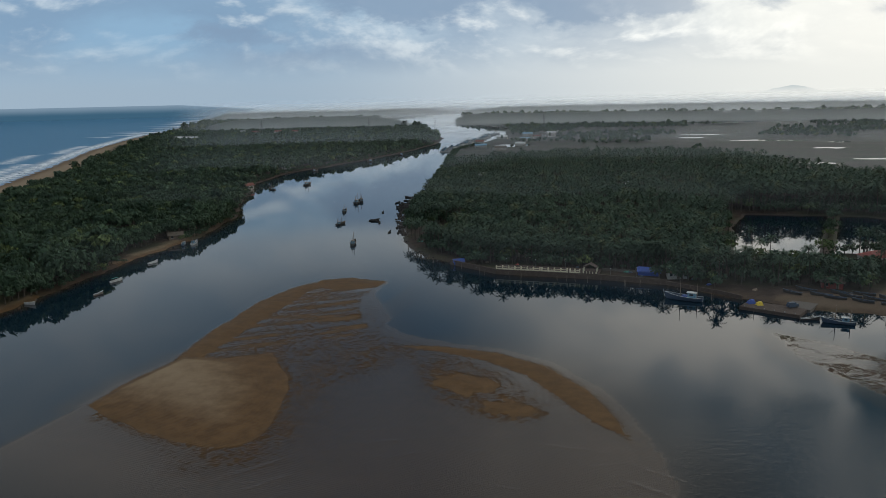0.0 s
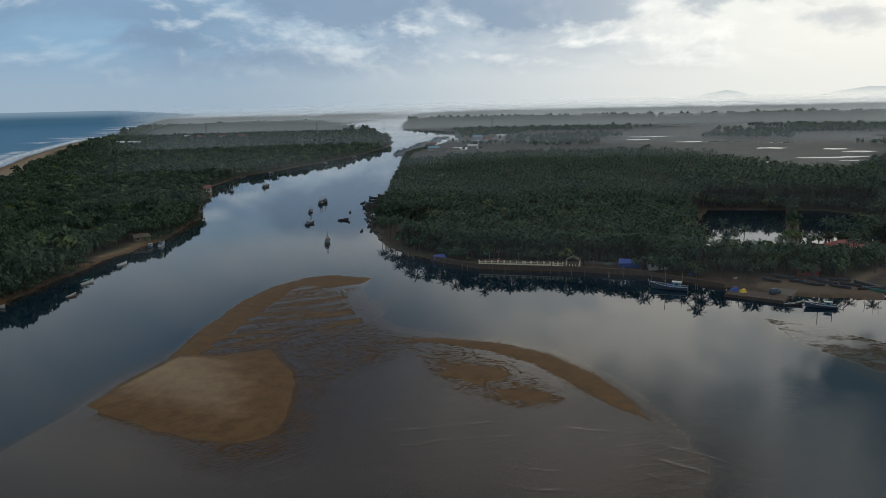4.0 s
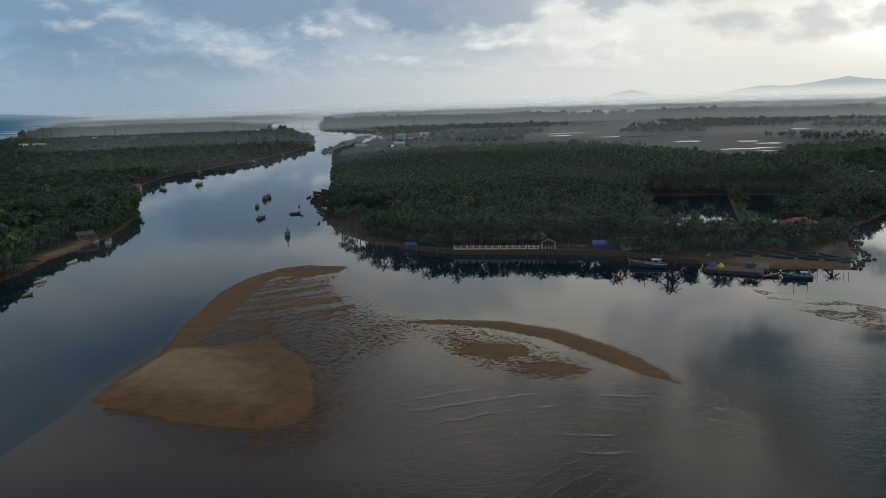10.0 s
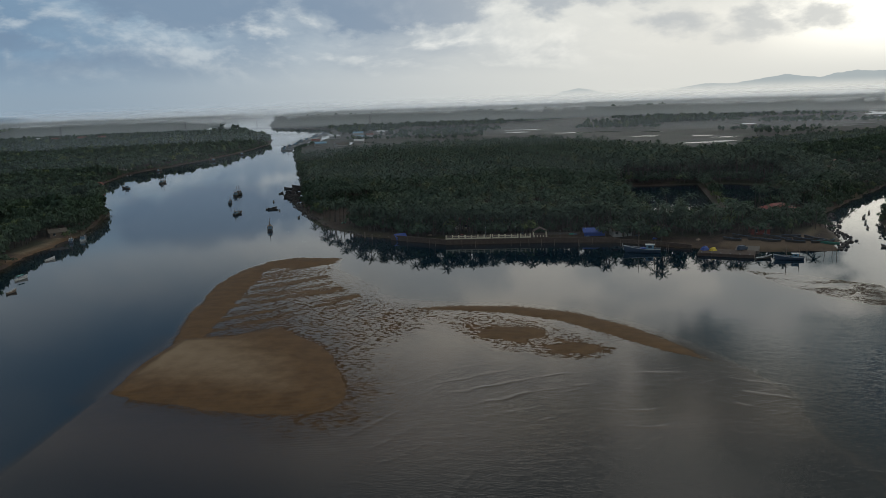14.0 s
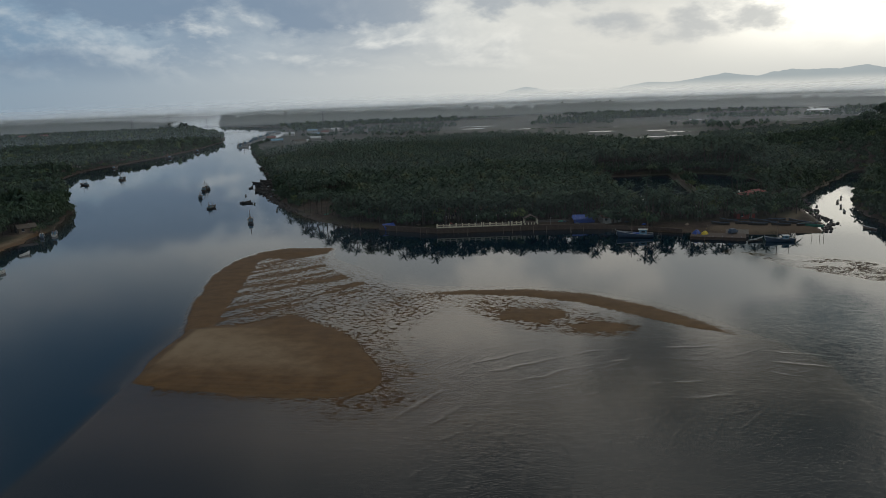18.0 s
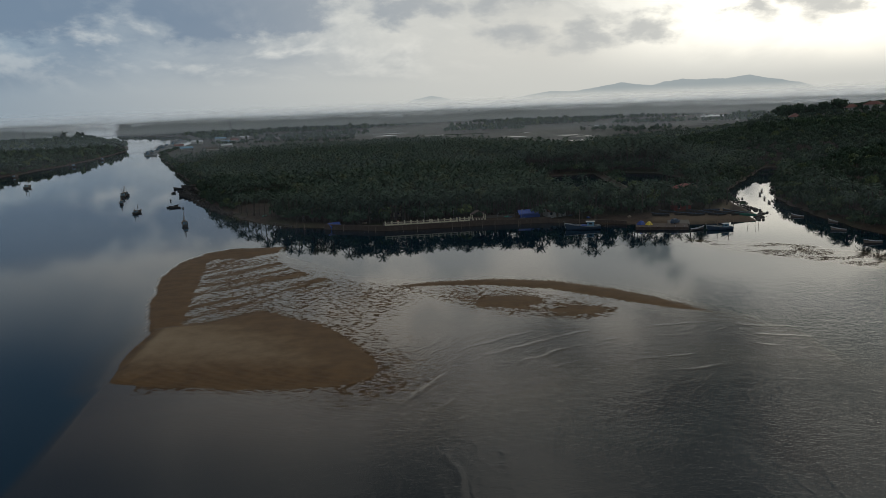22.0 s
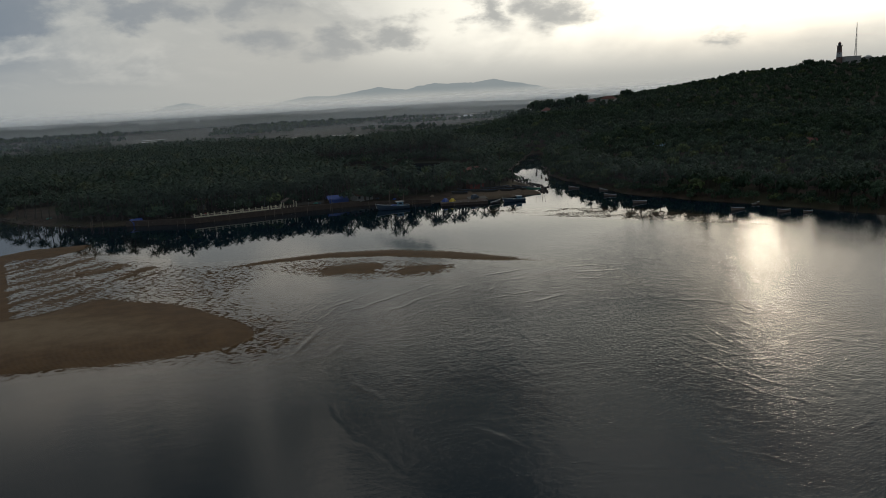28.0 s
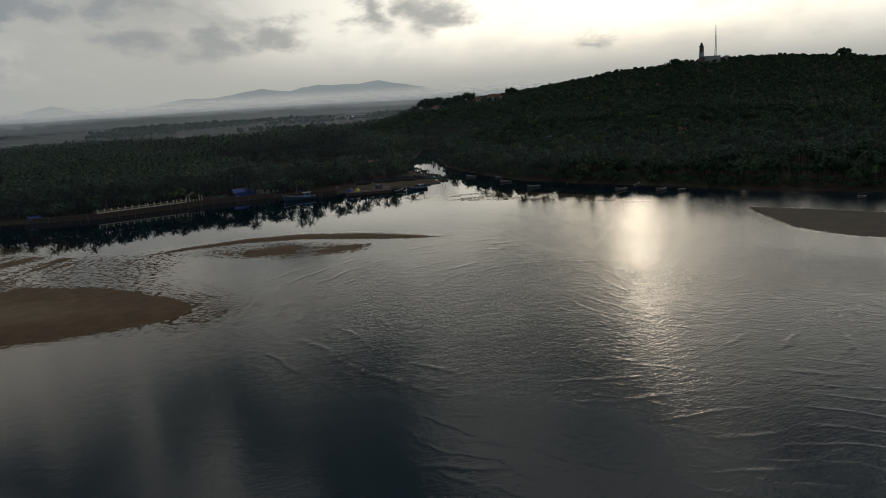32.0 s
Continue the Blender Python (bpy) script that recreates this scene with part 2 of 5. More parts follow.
def water_material():
    m, n = material("water")
    p = n.position()
    depth = n.attr("depth")
    calm = n.smooth(n.noise(p, 0.012, 3.0, 0.5), 0.40, 0.62)
    a = n.noise(n.mapped(p, (1, 1.6, 1), (0, 0, 0.5)), 0.35, 4.0, 0.6, 0.4)
    b = n.noise(n.mapped(p, (0.6, 1.5, 1), (0, 0, -0.3)), 1.6, 3.0, 0.6)
    near = n.attr("rough")
    c = n.noise(n.mapped(p, (0.7, 1.4, 1), (0, 0, 0.6)), 4.5, 2.0, 0.6)
    h = n.math("ADD", n.math("MULTIPLY", a, 0.40), n.math("MULTIPLY_ADD", b, 0.30, n.math("MULTIPLY", c, 0.05)))
    st = n.math("MULTIPLY_ADD", n.math("MULTIPLY", calm, near), 0.5, n.math("MULTIPLY_ADD", near, 0.55, 0.014))
    nor = n.bump(h, st, 0.30)
    # long wave crests that bend round the bars
    place = n.add("ShaderNodeSeparateXYZ")
    n.put(place.inputs[0], p)
    shoal = n.math("MULTIPLY", n.math("MULTIPLY", n.smooth(place.outputs[1], 166.0, 146.0), n.smooth(place.outputs[0], -26.0, -2.0)), n.smooth(place.outputs[0], 84.0, 60.0))
    crests = None
    for centre, size, twist, share in (((-42, -92, 0), 0.047, 4.0, 1.0), ((-95, -80, 0), 0.070, 5.5, 0.35)):
        swell = n.add("ShaderNodeTexWave", wave_type="RINGS", rings_direction="Z")
        n.put(swell.inputs["Vector"], n.mapped(p, loc=centre))
        for key, v in (("Scale", size), ("Distortion", twist), ("Detail", 2.5), ("Detail Scale", 1.1), ("Detail Roughness", 0.55)):
            n.put(swell.inputs[key], v)
        one = n.math("MULTIPLY", n.math("POWER", swell.outputs[1], 14.0), n.math("MULTIPLY", n.smooth(n.noise(n.mapped(p, loc=centre), 0.045, 4.0, 0.6), 0.46, 0.62), n.smooth(n.vec("LENGTH", n.mapped(p, (1, 1, 0), loc=centre), out=1), 22.0, 38.0)))
        one = n.math("MULTIPLY", one, share)
        crests = one if crests is None else n.math("MAXIMUM", crests, one)
    nor = n.bump(n.math("MULTIPLY", crests, shoal), 0.6, 0.095, nor)
    deep = n.mix(n.smooth(depth, 0.05, 0.75), rgb(0.080, 0.057, 0.039), rgb(0.023, 0.019, 0.015))
    deep = n.mix(n.smooth(depth, 0.5, 2.2), deep, rgb(0.004, 0.013, 0.022))
    deep = n.mix(n.attr("sea"), deep, rgb(0.068, 0.17, 0.28))
    foam = n.attr("foam")
    fn = n.math("MULTIPLY", foam, n.smooth(n.noise(n.mapped(p, (1, 1, 1)), 0.12, 6.0, 0.7), 0.36, 0.50))
    body = n.add("ShaderNodeBsdfDiffuse")
    n.put(body.inputs[0], n.mix(fn, deep, rgb(0.8, 0.8, 0.8)))
    clear = n.add("ShaderNodeBsdfTransparent")
    n.put(clear.inputs[0], rgb(0.88, 0.85, 0.78))
    turbid = n.math("SUBTRACT", 1.0, n.math("MULTIPLY", n.math("POWER", 2.718, n.math("MULTIPLY", depth, -6.0)), 0.92))
    warp = n.add("ShaderNodeVectorMath", operation="MULTIPLY_ADD")
    n.put(warp.inputs[0], n.add("ShaderNodeTexNoise").outputs["Color"])
    n.put(warp.inputs[1], (3.0, 3.0, 0.0))
    n.put(warp.inputs[2], p)
    n.put(warp.inputs[0].links[0].from_node.inputs["Scale"], 0.12)
    n.put(warp.inputs[0].links[0].from_node.inputs["Vector"], p)
    crest = n.noise(n.mapped(warp.outputs[0], (0.7, 1.35, 1), (0, 0, 0.35)), 1.0, 2.0, 0.55)
    where = n.add("ShaderNodeSeparateXYZ")
    n.put(where.inputs[0], p)
    speck = n.math("MULTIPLY", n.math("SUBTRACT", crest, 0.52), n.smooth(where.outputs[0], -69.0, -58.0, 0.0, 0.42))
    film = n.smooth(n.math("ADD", depth, speck), -0.010, 0.040)
    film = n.math("MAXIMUM", film, n.smooth(depth, 0.06, 0.16))
    under = n.add("ShaderNodeMixShader")
    n.put(under.inputs[0], n.math("MAXIMUM", turbid, fn))
    n.t.links.new(clear.outputs[0], under.inputs[1])
    n.t.links.new(body.outputs[0], under.inputs[2])
    gloss = n.add("ShaderNodeBsdfGlossy")
    gloss.inputs["Roughness"].default_value = 0.018
    n.put(gloss.inputs["Normal"], nor)
    n.put(gloss.inputs[0], rgb(0.95, 0.95, 0.95))
    fr = n.add("ShaderNodeFresnel")
    fr.inputs[0].default_value = 1.33
    n.put(fr.inputs["Normal"], nor)
    top = n.add("ShaderNodeMixShader")
    n.put(top.inputs[0], n.math("MULTIPLY", n.math("MULTIPLY", fr.outputs[0], n.math("SUBTRACT", 1.0, fn)), n.math("MULTIPLY", film, n.math("MULTIPLY_ADD", n.attr("sea"), -0.8, 1.0))))
    n.t.links.new(under.outputs[0], top.inputs[1])
    n.t.links.new(gloss.outputs[0], top.inputs[2])
    finish(n, top.outputs[0])
    return m


# ---- plan: land, river, sandbars, hill ----
LEFT_LAND = [(-260, -1400), (-175, -300), (-155, 40), (-152, 130), (-157, 205), (-165, 245), (-174, 290), (-179, 325), (-182, 355), (-192, 395), (-206, 430), (-255, 520), (-296, 600), (-316, 690), (-306, 780), (-300, 860), (-300, 960), (-312, 1150), (-350, 1310), (-420, 1480), (-560, 1780), (-900, 2300), (-1200, 3300), (-1000, 9000), (-5600, 9000), (-2600, 3950), (-1900, 2800), (-1317, 1785), (-1091, 1381), (-877, 1032), (-652, 711), (-559, 569), (-440, 360), (-400, -1400)]
RIGHT_LAND = [(9000, -1400), (9000, 9000), (-800, 9000), (-900, 3300), (-600, 2150), (-330, 1700), (-264, 1420), (-252, 1250), (-238, 1000), (-187, 810), (-133, 600), (-113, 525), (-97, 455), (-77, 395), (-60, 353), (-38, 329), (-18, 315), (-2, 306), (39, 305), (65, 302), (83, 291), (96, 283), (112, 276), (139, 275), (150, 293), (156, 323), (171, 357), (197, 393), (228, 430), (262, 474), (268, 468), (232, 410), (205, 372), (184, 335), (169, 290), (162, 250), (166, 215), (173, 192), (180, 160), (192, 122), (208, 80), (232, 10), (290, -200), (340, -1400)]
BACK_POND = [(92, 362), (155, 378), (186, 398), (186, 470), (168, 488), (104, 486), (95, 440)]
DRY_SAND = [(-65, 183), (-58, 184), (-51, 185), (-46, 189), (-41, 192), (-37, 186), (-32, 180.5), (-27, 175), (-23, 168), (-19.5, 159), (-17, 151), (-15.5, 144), (-16, 140.5), (-18, 138), (-21, 136.3), (-26, 135.6), (-32, 136), (-41, 138.3), (-53, 142), (-60, 144.5), (-65, 147), (-66, 160)]
DOME = [(-120, 230), (-50, 212), (-41, 193), (-32, 180.5), (-27, 175), (-23, 168), (-19.5, 159), (-17, 151), (-15.5, 144), (-18, 138), (-26, 135.6), (-41, 138.3), (-58, 142), (-80, 143), (-120, 144)]
SPIT = [(-64, 182), (-69, 205), (-73, 240), (-72, 262), (-67, 277), (-58, 283), (-43, 280), (-42, 268), (-42, 256), (-32, 236), (-22, 218), (-30, 196), (-48, 186)]
FLATS = [(-60, 185), (-66, 250), (-50, 272), (-40, 258), (-22, 226), (-10, 216), (6, 211), (4, 199), (-4, 186), (-9, 172), (-6, 157), (-3, 143), (-5, 131), (-12, 122), (-24, 122), (-34, 130), (-22, 150), (-30, 180)]
CRESCENT = [(-8, 208), (4, 210.5), (22, 209), (37, 202), (50, 188), (58, 174), (64, 160), (54, 169), (45, 180), (33, 194), (20, 202), (6, 206)]
APRON = [(-2, 206), (14, 205), (28, 196), (38, 182), (40, 166), (30, 163), (14, 172), (4, 188)]
SHELF = [(-66, 186), (-66, 110), (-68, 40), (-40, -60), (60, -80), (70, -30), (78, 60), (76, 110), (74, 145), (68, 160), (60, 180), (42, 204), (20, 214), (-8, 214), (-38, 262), (-44, 282), (-60, 282)]
MUD = [(98, 247), (114, 240), (128, 226), (140, 206), (146, 180), (146, 158), (137, 168), (126, 190), (114, 208), (102, 226)]
RIGHT_SPIT = [(151, 124), (156, 112), (162, 92), (172, 55), (190, 10), (150, 20), (134, 56), (127, 80), (129, 96), (138, 110), (146, 120)]
POOLS = [(375, 1590, 74, 15), (463, 1362, 24, 9), (-28, 1575, 40, 14), (71, 1310, 15, 8), (178, 1230, 42, 8), (237, 1065, 16, 6), (306, 1040, 10, 6), (322, 990, 14, 7), (338, 866, 10, 14), (409, 945, 10, 8), (471, 1020, 8, 8), (264, 898, 24, 4), (288, 857, 16, 5), (-180, 1405, 24, 24), (-178, 1125, 22, 16), (270, 1186, 15, 6), (300, 910, 14, 5), (238, 768, 14, 4), (284, 700, 8, 6), (192, 842, 16, 4), (230, 566, 8, 7), (560, 1180, 40, 10), (520, 980, 30, 8), (620, 1430, 60, 10), (90, 1400, 26, 8), (440, 1080, 22, 6), (700, 1250, 40, 10), (-88, 640, 18, 8)]


def signed(poly, x, y):
    """Distance to the outline of a plan shape, positive inside."""
    d2, inside = np.full(x.shape, 1e18), np.zeros(x.shape, bool)
    for (ax, ay), (bx, by) in zip(poly, poly[1:] + poly[:1]):
        ex, ey = bx - ax, by - ay
        u = np.clip(((x - ax) * ex + (y - ay) * ey) / (ex * ex + ey * ey), 0, 1)
        d2 = np.minimum(d2, (x - ax - u * ex) ** 2 + (y - ay - u * ey) ** 2)
        if ay != by:
            inside ^= ((ay > y) != (by > y)) & (x < ax + (y - ay) * ex / ey)
    return np.where(inside, 1, -1) * np.sqrt(d2)


def grain(x, y, size, seed=0):
    """Smooth value noise, 0 to 1."""
    u, v = x / size + 31.7 * seed, y / size - 17.3 * seed
    i, j = np.floor(u), np.floor(v)
    f, g = u - i, v - j
    f, g = f * f * (3 - 2 * f), g * g * (3 - 2 * g)

    def h(a, b):
        s = np.sin(a * 127.1 + b * 311.7 + seed * 74.7) * 43758.5453
        return s - np.floor(s)
    return (h(i, j) * (1 - f) + h(i + 1, j) * f) * (1 - g) + (h(i, j + 1) * (1 - f) + h(i + 1, j + 1) * f) * g


def fbm(x, y, size, seed=0):
    return sum(grain(x, y, size / 2 ** k, seed + k) / 2 ** (k + 1) for k in range(4))


HILL_O = (-50.0, -5.0)
HILL_AZ = [20, 27, 31, 35, 39.5, 43.5, 47.5, 53, 59, 64.5, 75, 90, 110]
HILL_Z = [0, 3, 12, 23, 30, 39, 49, 57, 55, 45, 40, 36, 30]
HILL_FAR = [600, 640, 720, 840, 900, 930, 960, 1000, 980, 930, 850, 800, 800]
HILL_FOOT = [560, 520, 450, 390, 330, 310, 290, 275, 270, 270, 275, 290, 320]


def hill(x, y):
    dx, dy = x - HILL_O[0], y - HILL_O[1]
    r, az = np.hypot(dx, dy), np.degrees(np.arctan2(dx, dy))
    top = np.interp(az, HILL_AZ, HILL_Z, 0, 0)
    far, foot = np.interp(az, HILL_AZ, HILL_FAR), np.interp(az, HILL_AZ, HILL_FOOT)
    s = np.clip((r - foot) / (far - foot), 0, 1)
    rise = s ** 1.15 * (1 - 0.12 * np.sin(s * math.pi))
    back = np.clip(1 - (r - far) / 900.0, 0, 1)
    back = back * back * (3 - 2 * back)
    return top * np.where(r < far, rise, back) + 2.5 * (fbm(x, y, 90, 5) - 0.47) * np.clip(s * 3, 0, 1) * (top > 4)


def grove_edge(x):
    return np.interp(x, [-260, -200, -144, -113, -30, 60, 126, 175, 207, 260, 300], [980, 850, 790, 840, 900, 905, 850, 715, 645, 590, 580])


def lay(x, y):
    """Height of the ground, and how sandy, marshy and close to the sea it is."""
    wob = 7 * (fbm(x, y, 26, 1) - 0.47) + 2.5 * (grain(x, y, 5, 9) - 0.5)
    left, right = signed(LEFT_LAND, x, y), signed(RIGHT_LAND, x, y)
    bank = np.maximum(left, right) + wob
    z = np.where(bank > 0, 1.7 * (1 - np.exp(-np.maximum(bank, 0) / 5)), -4.5 * (1 - np.exp(np.minimum(bank, 0) / 10)))
    z = z + np.where(bank > 8, 0.5 * (fbm(x, y, 40, 3) - 0.47), 0)
    sand, marsh = np.zeros(x.shape), np.zeros(x.shape)
    pond = signed(BACK_POND, x, y) + 0.5 * wob
    dyke = np.abs((x - 133) - 0.18 * (y - 385)) - 3.0
    pond = np.minimum(pond, np.where(y < 500, dyke, 99))
    z = np.where(pond > 0, -0.9 * (1 - np.exp(-np.maximum(pond, 0) / 2)), np.where((pond > -6) & (bank > 4), np.minimum(z, 0.2 - pond * 0.25), z))
    marsh = np.clip((y - grove_edge(x) + 15) / 50, 0, 1) * (right > 0)
    flat = 0.22 + 0.25 * (fbm(x, y, 60, 77) - 0.47)
    z = np.where((z > flat) & (marsh > 0), z + (flat - z) * marsh, z)
    for px, py, rx, ry in POOLS:
        q = 1 - np.hypot((x - px) / (1.2 * rx), (y - py) / (2.0 * ry)) + 0.9 * (fbm(x, 2.0 * y, 24, 8) - 0.45)
        z = np.where(q > 0, -0.4, z)
    # sandbars in the river mouth
    dry = signed(DRY_SAND, x, y) + 0.35 * wob
    spit = signed(SPIT, x, y) + 0.3 * wob
    flats = signed(FLATS, x, y) + 0.5 * wob
    moon = signed(CRESCENT, x, y) + 0.12 * wob
    apron = signed(APRON, x, y) + 0.3 * wob
    shelf = signed(SHELF, x, y)
    shelf = shelf + np.where(x > -20, 26 * (fbm(x, y, 70, 61) - 0.47), 0)
    edge = np.where(x < -30, 4.0, 48.0)
    near = np.maximum(np.maximum(dry, flats), np.maximum(moon, apron))
    bed = np.where(shelf > 0, -0.09 + 0.007 * np.clip(near, -60, 0) - 0.016 * np.clip(130 - y, 0, 140), -0.5 + 4 * (np.exp(np.minimum(shelf, 0) / edge) - 1))
    bed = bed + 0.10 * (fbm(x * 0.6 + y * 0.4, y - 0.3 * x, 30, 12) - 0.47)
    lines = 5.0 * (fbm(0.13 * x + 0.10 * y + 3 * fbm(x, y, 25, 91), 0.8 * y - 0.62 * x, 2.4, 4) - 0.47)
    fine = 3.6 * (grain(0.75 * x + 0.2 * y, y + 0.25 * x, 1.7, 6) - 0.5) + 1.8 * (fbm(x, y, 14, 16) - 0.47)
    dome = signed(DOME, x, y) + 0.35 * wob
    crown = np.minimum(0.95 * (1 - np.exp(-np.maximum(dome, 0) / 15)), 0.03 + np.interp(x, [-64, -46], [0.24, 0.075]) * np.maximum(dry, 0))
    bar = np.maximum(bed, np.where(dry > -14, np.where(dry > 0, crown, 0.0) + np.where(x < -60, 0.22, 0.024) * np.minimum(dry, 0) + 0.02, -9))
    core = np.clip(np.maximum((-x - 61 + 0.08 * (220 - y)) / 7, (y - 264 - 0.5 * np.abs(x + 56)) / 10), 0, 1)
    bar = np.maximum(bar, np.where(spit > -3, 0.10 + 0.30 * core * (1 - np.exp(-np.maximum(spit, 0) / 4)) + 0.06 * np.minimum(spit, 0) + (1 - core) * (0.042 * lines - 0.128), -9))
    bar = np.maximum(bar, np.where(flats > -3, -0.034 + 0.015 * fine - 0.075 * np.clip(1 - flats / 9, 0, 1) ** 2 + 0.024 * lines * np.clip((y - 206) / 30, 0, 1) + 0.05 * np.minimum(flats, 0), -9))
    bar = np.maximum(bar, np.where(moon > -4, 0.30 * (1 - np.exp(-np.maximum(moon, 0) / 3)) - 0.02 + 0.05 * np.minimum(moon, 0) - 0.005 * np.clip(170 - y, 0, 20), -9))
    bar = np.maximum(bar, np.where(apron > -3, -0.030 + 0.018 * fine - 0.06 * np.clip(1 - apron / 6, 0, 1) ** 2 + 0.05 * np.minimum(apron, 0), -9))
    for mx, my, rx, ry, h in ((20.5, 184, 9.0, 7.5, 0.24), (34, 171.5, 8.0, 6.5, 0.155)):
        hump = np.exp(-((x - mx) / rx) ** 2 - ((y - my) / ry) ** 2)
        bar = np.maximum(bar, np.where(hump > 0.2, h * hump * (0.6 + 0.85 * fbm(x, y, 6, 19)) - 0.10 + 0.026 * fine, -9))
    mud = signed(MUD, x, y) + 0.6 * wob
    bar = np.maximum(bar, np.where(mud > -6, -0.030 + 0.10 * (fbm(0.5 * x + 0.3 * y, y - 0.2 * x, 4, 15) - 0.45) + 0.06 * np.minimum(mud, 0), -9))
    rspit = signed(RIGHT_SPIT, x, y) + 0.4 * wob
    bar = np.maximum(bar, np.where(rspit > -8, 0.16 * (1 - np.exp(-np.maximum(rspit, 0) / 9)) + 0.03 * np.minimum(rspit, 0), -9))
    sand = np.where((bar > z) & (bank < 2), np.where((mud > -7) | (rspit > -9), 0.15, 1.0), sand)
    z = np.where(bank < 2, np.maximum(z, bar), z)
    # strand along the sea and pale margins of the banks
    seaward = np.interp(y, [-1400, 360, 569, 711, 1032, 1381, 1785, 2800, 3950, 9000], [-400, -440, -559, -652, -877, -1091, -1317, -1900, -2600, -5600])
    strand = x - seaward
    width = 46 + 26 * (grain(x, y, 120, 21) - 0.5)
    sand = np.where((strand < width) & (left > -40), 1.0, sand)
    z = np.where((strand < width + 40) & (left > 0), np.minimum(z, 0.05 + 0.035 * np.maximum(strand, 0)), z)
    margin = np.clip(1 - (bank - 2 - 5 * (grain(x, y, 45, 30) > 0.55) * (x < -100)) / 4, 0, 1) * (bank > -3) * (right < 30) * np.where(x < -100, 0.85 * (np.abs(y - 315) < 32) + 0.7 * (np.abs(y - 213) < 16) + 0.15, 0.12)
    sand = np.maximum(sand, margin * (y < 1200))
    point = np.clip(1 - np.hypot((x - 128) / 30, (y - 284) / 11), 0, 1) * 2
    track = np.clip(1.6 - np.abs((x - 135) - 0.62 * (y - 292)) / 2.2, 0, 1) * (y > 280) * (y < 430) * (bank > 0)
    sand = np.maximum(sand, 0.30 * track)
    sand = np.maximum(sand, np.clip(point, 0, 0.32) * (bank > -3))
    z = z + np.where(right > 0, hill(x, y) * np.clip(right / 34, 0, 1), 0)
    sea = np.clip((-strand + 5) / 40, 0, 1) * (left < 5) * (x < -200)
    return dict(z=z, bank=bank, left=left, right=right, sand=sand, marsh=marsh, sea=sea, strand=strand, pond=pond)


def height(x, y):
    return lay(np.atleast_1d(np.asarray(x, float)), np.atleast_1d(np.asarray(y, float)))["z"]


def axis(*stops):
    """Coordinates that run from stop to stop, each stretch with its own step."""
    vals = [np.arange(a, b, s) for (a, s), (b, _) in zip(stops, stops[1:])]
    return np.concatenate(vals + [[stops[-1][0]]])


def mesh_from(name, verts, faces, mats, index=None, smooth=False, **attrs):
    """A mesh from arrays of corners and of triangles or quads."""
    me = bpy.data.meshes.new(name)
    k = faces.shape[1]
    me.vertices.add(len(verts))
    me.vertices.foreach_set("co", np.ascontiguousarray(verts, np.float32).ravel())
    me.loops.add(faces.size)
    me.loops.foreach_set("vertex_index", np.ascontiguousarray(faces, np.int32).ravel())
    me.polygons.add(len(faces))
    me.polygons.foreach_set("loop_start", np.arange(0, faces.size, k, dtype=np.int32))
    me.polygons.foreach_set("use_smooth", np.full(len(faces), smooth))
    for m in mats:
        me.materials.append(m)
    if index is not None:
        me.polygons.foreach_set("material_index", np.ascontiguousarray(index, np.int32))
    for key, v in attrs.items():
        me.attributes.new(key, "FLOAT", "POINT").data.foreach_set("value", np.ascontiguousarray(v, np.float32))
    me.update(calc_edges=True)
    return me


XS = axis((-9000, 400), (-2600, 60), (-1200, 14), (-420, 4), (-120, 1.25), (-80, 0.8), (72, 1.25), (160, 4), (500, 10), (760, 24), (1300, 80), (3000, 400), (9000, 1))
YS = axis((-1500, 80), (-100, 6), (50, 1.25), (132, 0.8), (286, 1.25), (300, 4), (700, 6), (1700, 60), (3500, 400), (9000, 1))
GX, GY = [a.ravel() for a in np.meshgrid(XS, YS)]
G = lay(GX, GY)
nx, ny = len(XS), len(YS)
cell = np.arange(nx * ny).reshape(ny, nx)
QUADS = np.stack([cell[:-1, :-1], cell[:-1, 1:], cell[1:, 1:], cell[1:, :-1]], -1).reshape(-1, 4)

ground = new("ground", mesh_from("ground", np.stack([GX, GY, G["z"]], 1), QUADS, [sand_and_soil()], smooth=True, sand=G["sand"], marsh=G["marsh"]))
tagged(ground, "brown sandbars, river banks, marsh and wooded hill", "ground", kind="structure")

wetq = (G["z"][QUADS].min(1) < 0.15)
used = np.unique(QUADS[wetq])
back = np.full(nx * ny, -1)
back[used] = np.arange(len(used))
wx, wy = GX[used], GY[used]
foam = np.exp(-((G["strand"][used] + 14) / 9) ** 2) + 0.8 * np.exp(-((G["strand"][used] + 45) / 8) ** 2) * (grain(wx, wy, 90, 40) > 0.45) + 0.7 * np.exp(-((G["strand"][used] + 85) / 9) ** 2) * (grain(wx, wy, 110, 41) > 0.55)
foam = foam * (G["sea"][used] > 0.02)
rough = 0.62 * np.clip((180 - wy) / 75, 0, 1) * np.clip((wx + 60) / 60, 0, 1) * np.clip((180 - wx) / 110, 0.3, 1) + np.clip(1 - np.abs(wx - 90) / 60, 0, 1) * np.clip((240 - wy) / 60, 0, 1) * 0.06 + 0.5 * np.clip((wx - 55) / 40, 0, 1) * np.clip((195 - wy) / 50, 0, 1)
shown = np.maximum(-G["z"][used], 0)
shown = shown + np.clip((shown - 0.03) / 0.06, 0, 1) * np.clip((wx - 84) / np.interp(wy, [150, 200], [70, 18]), 0, 1)
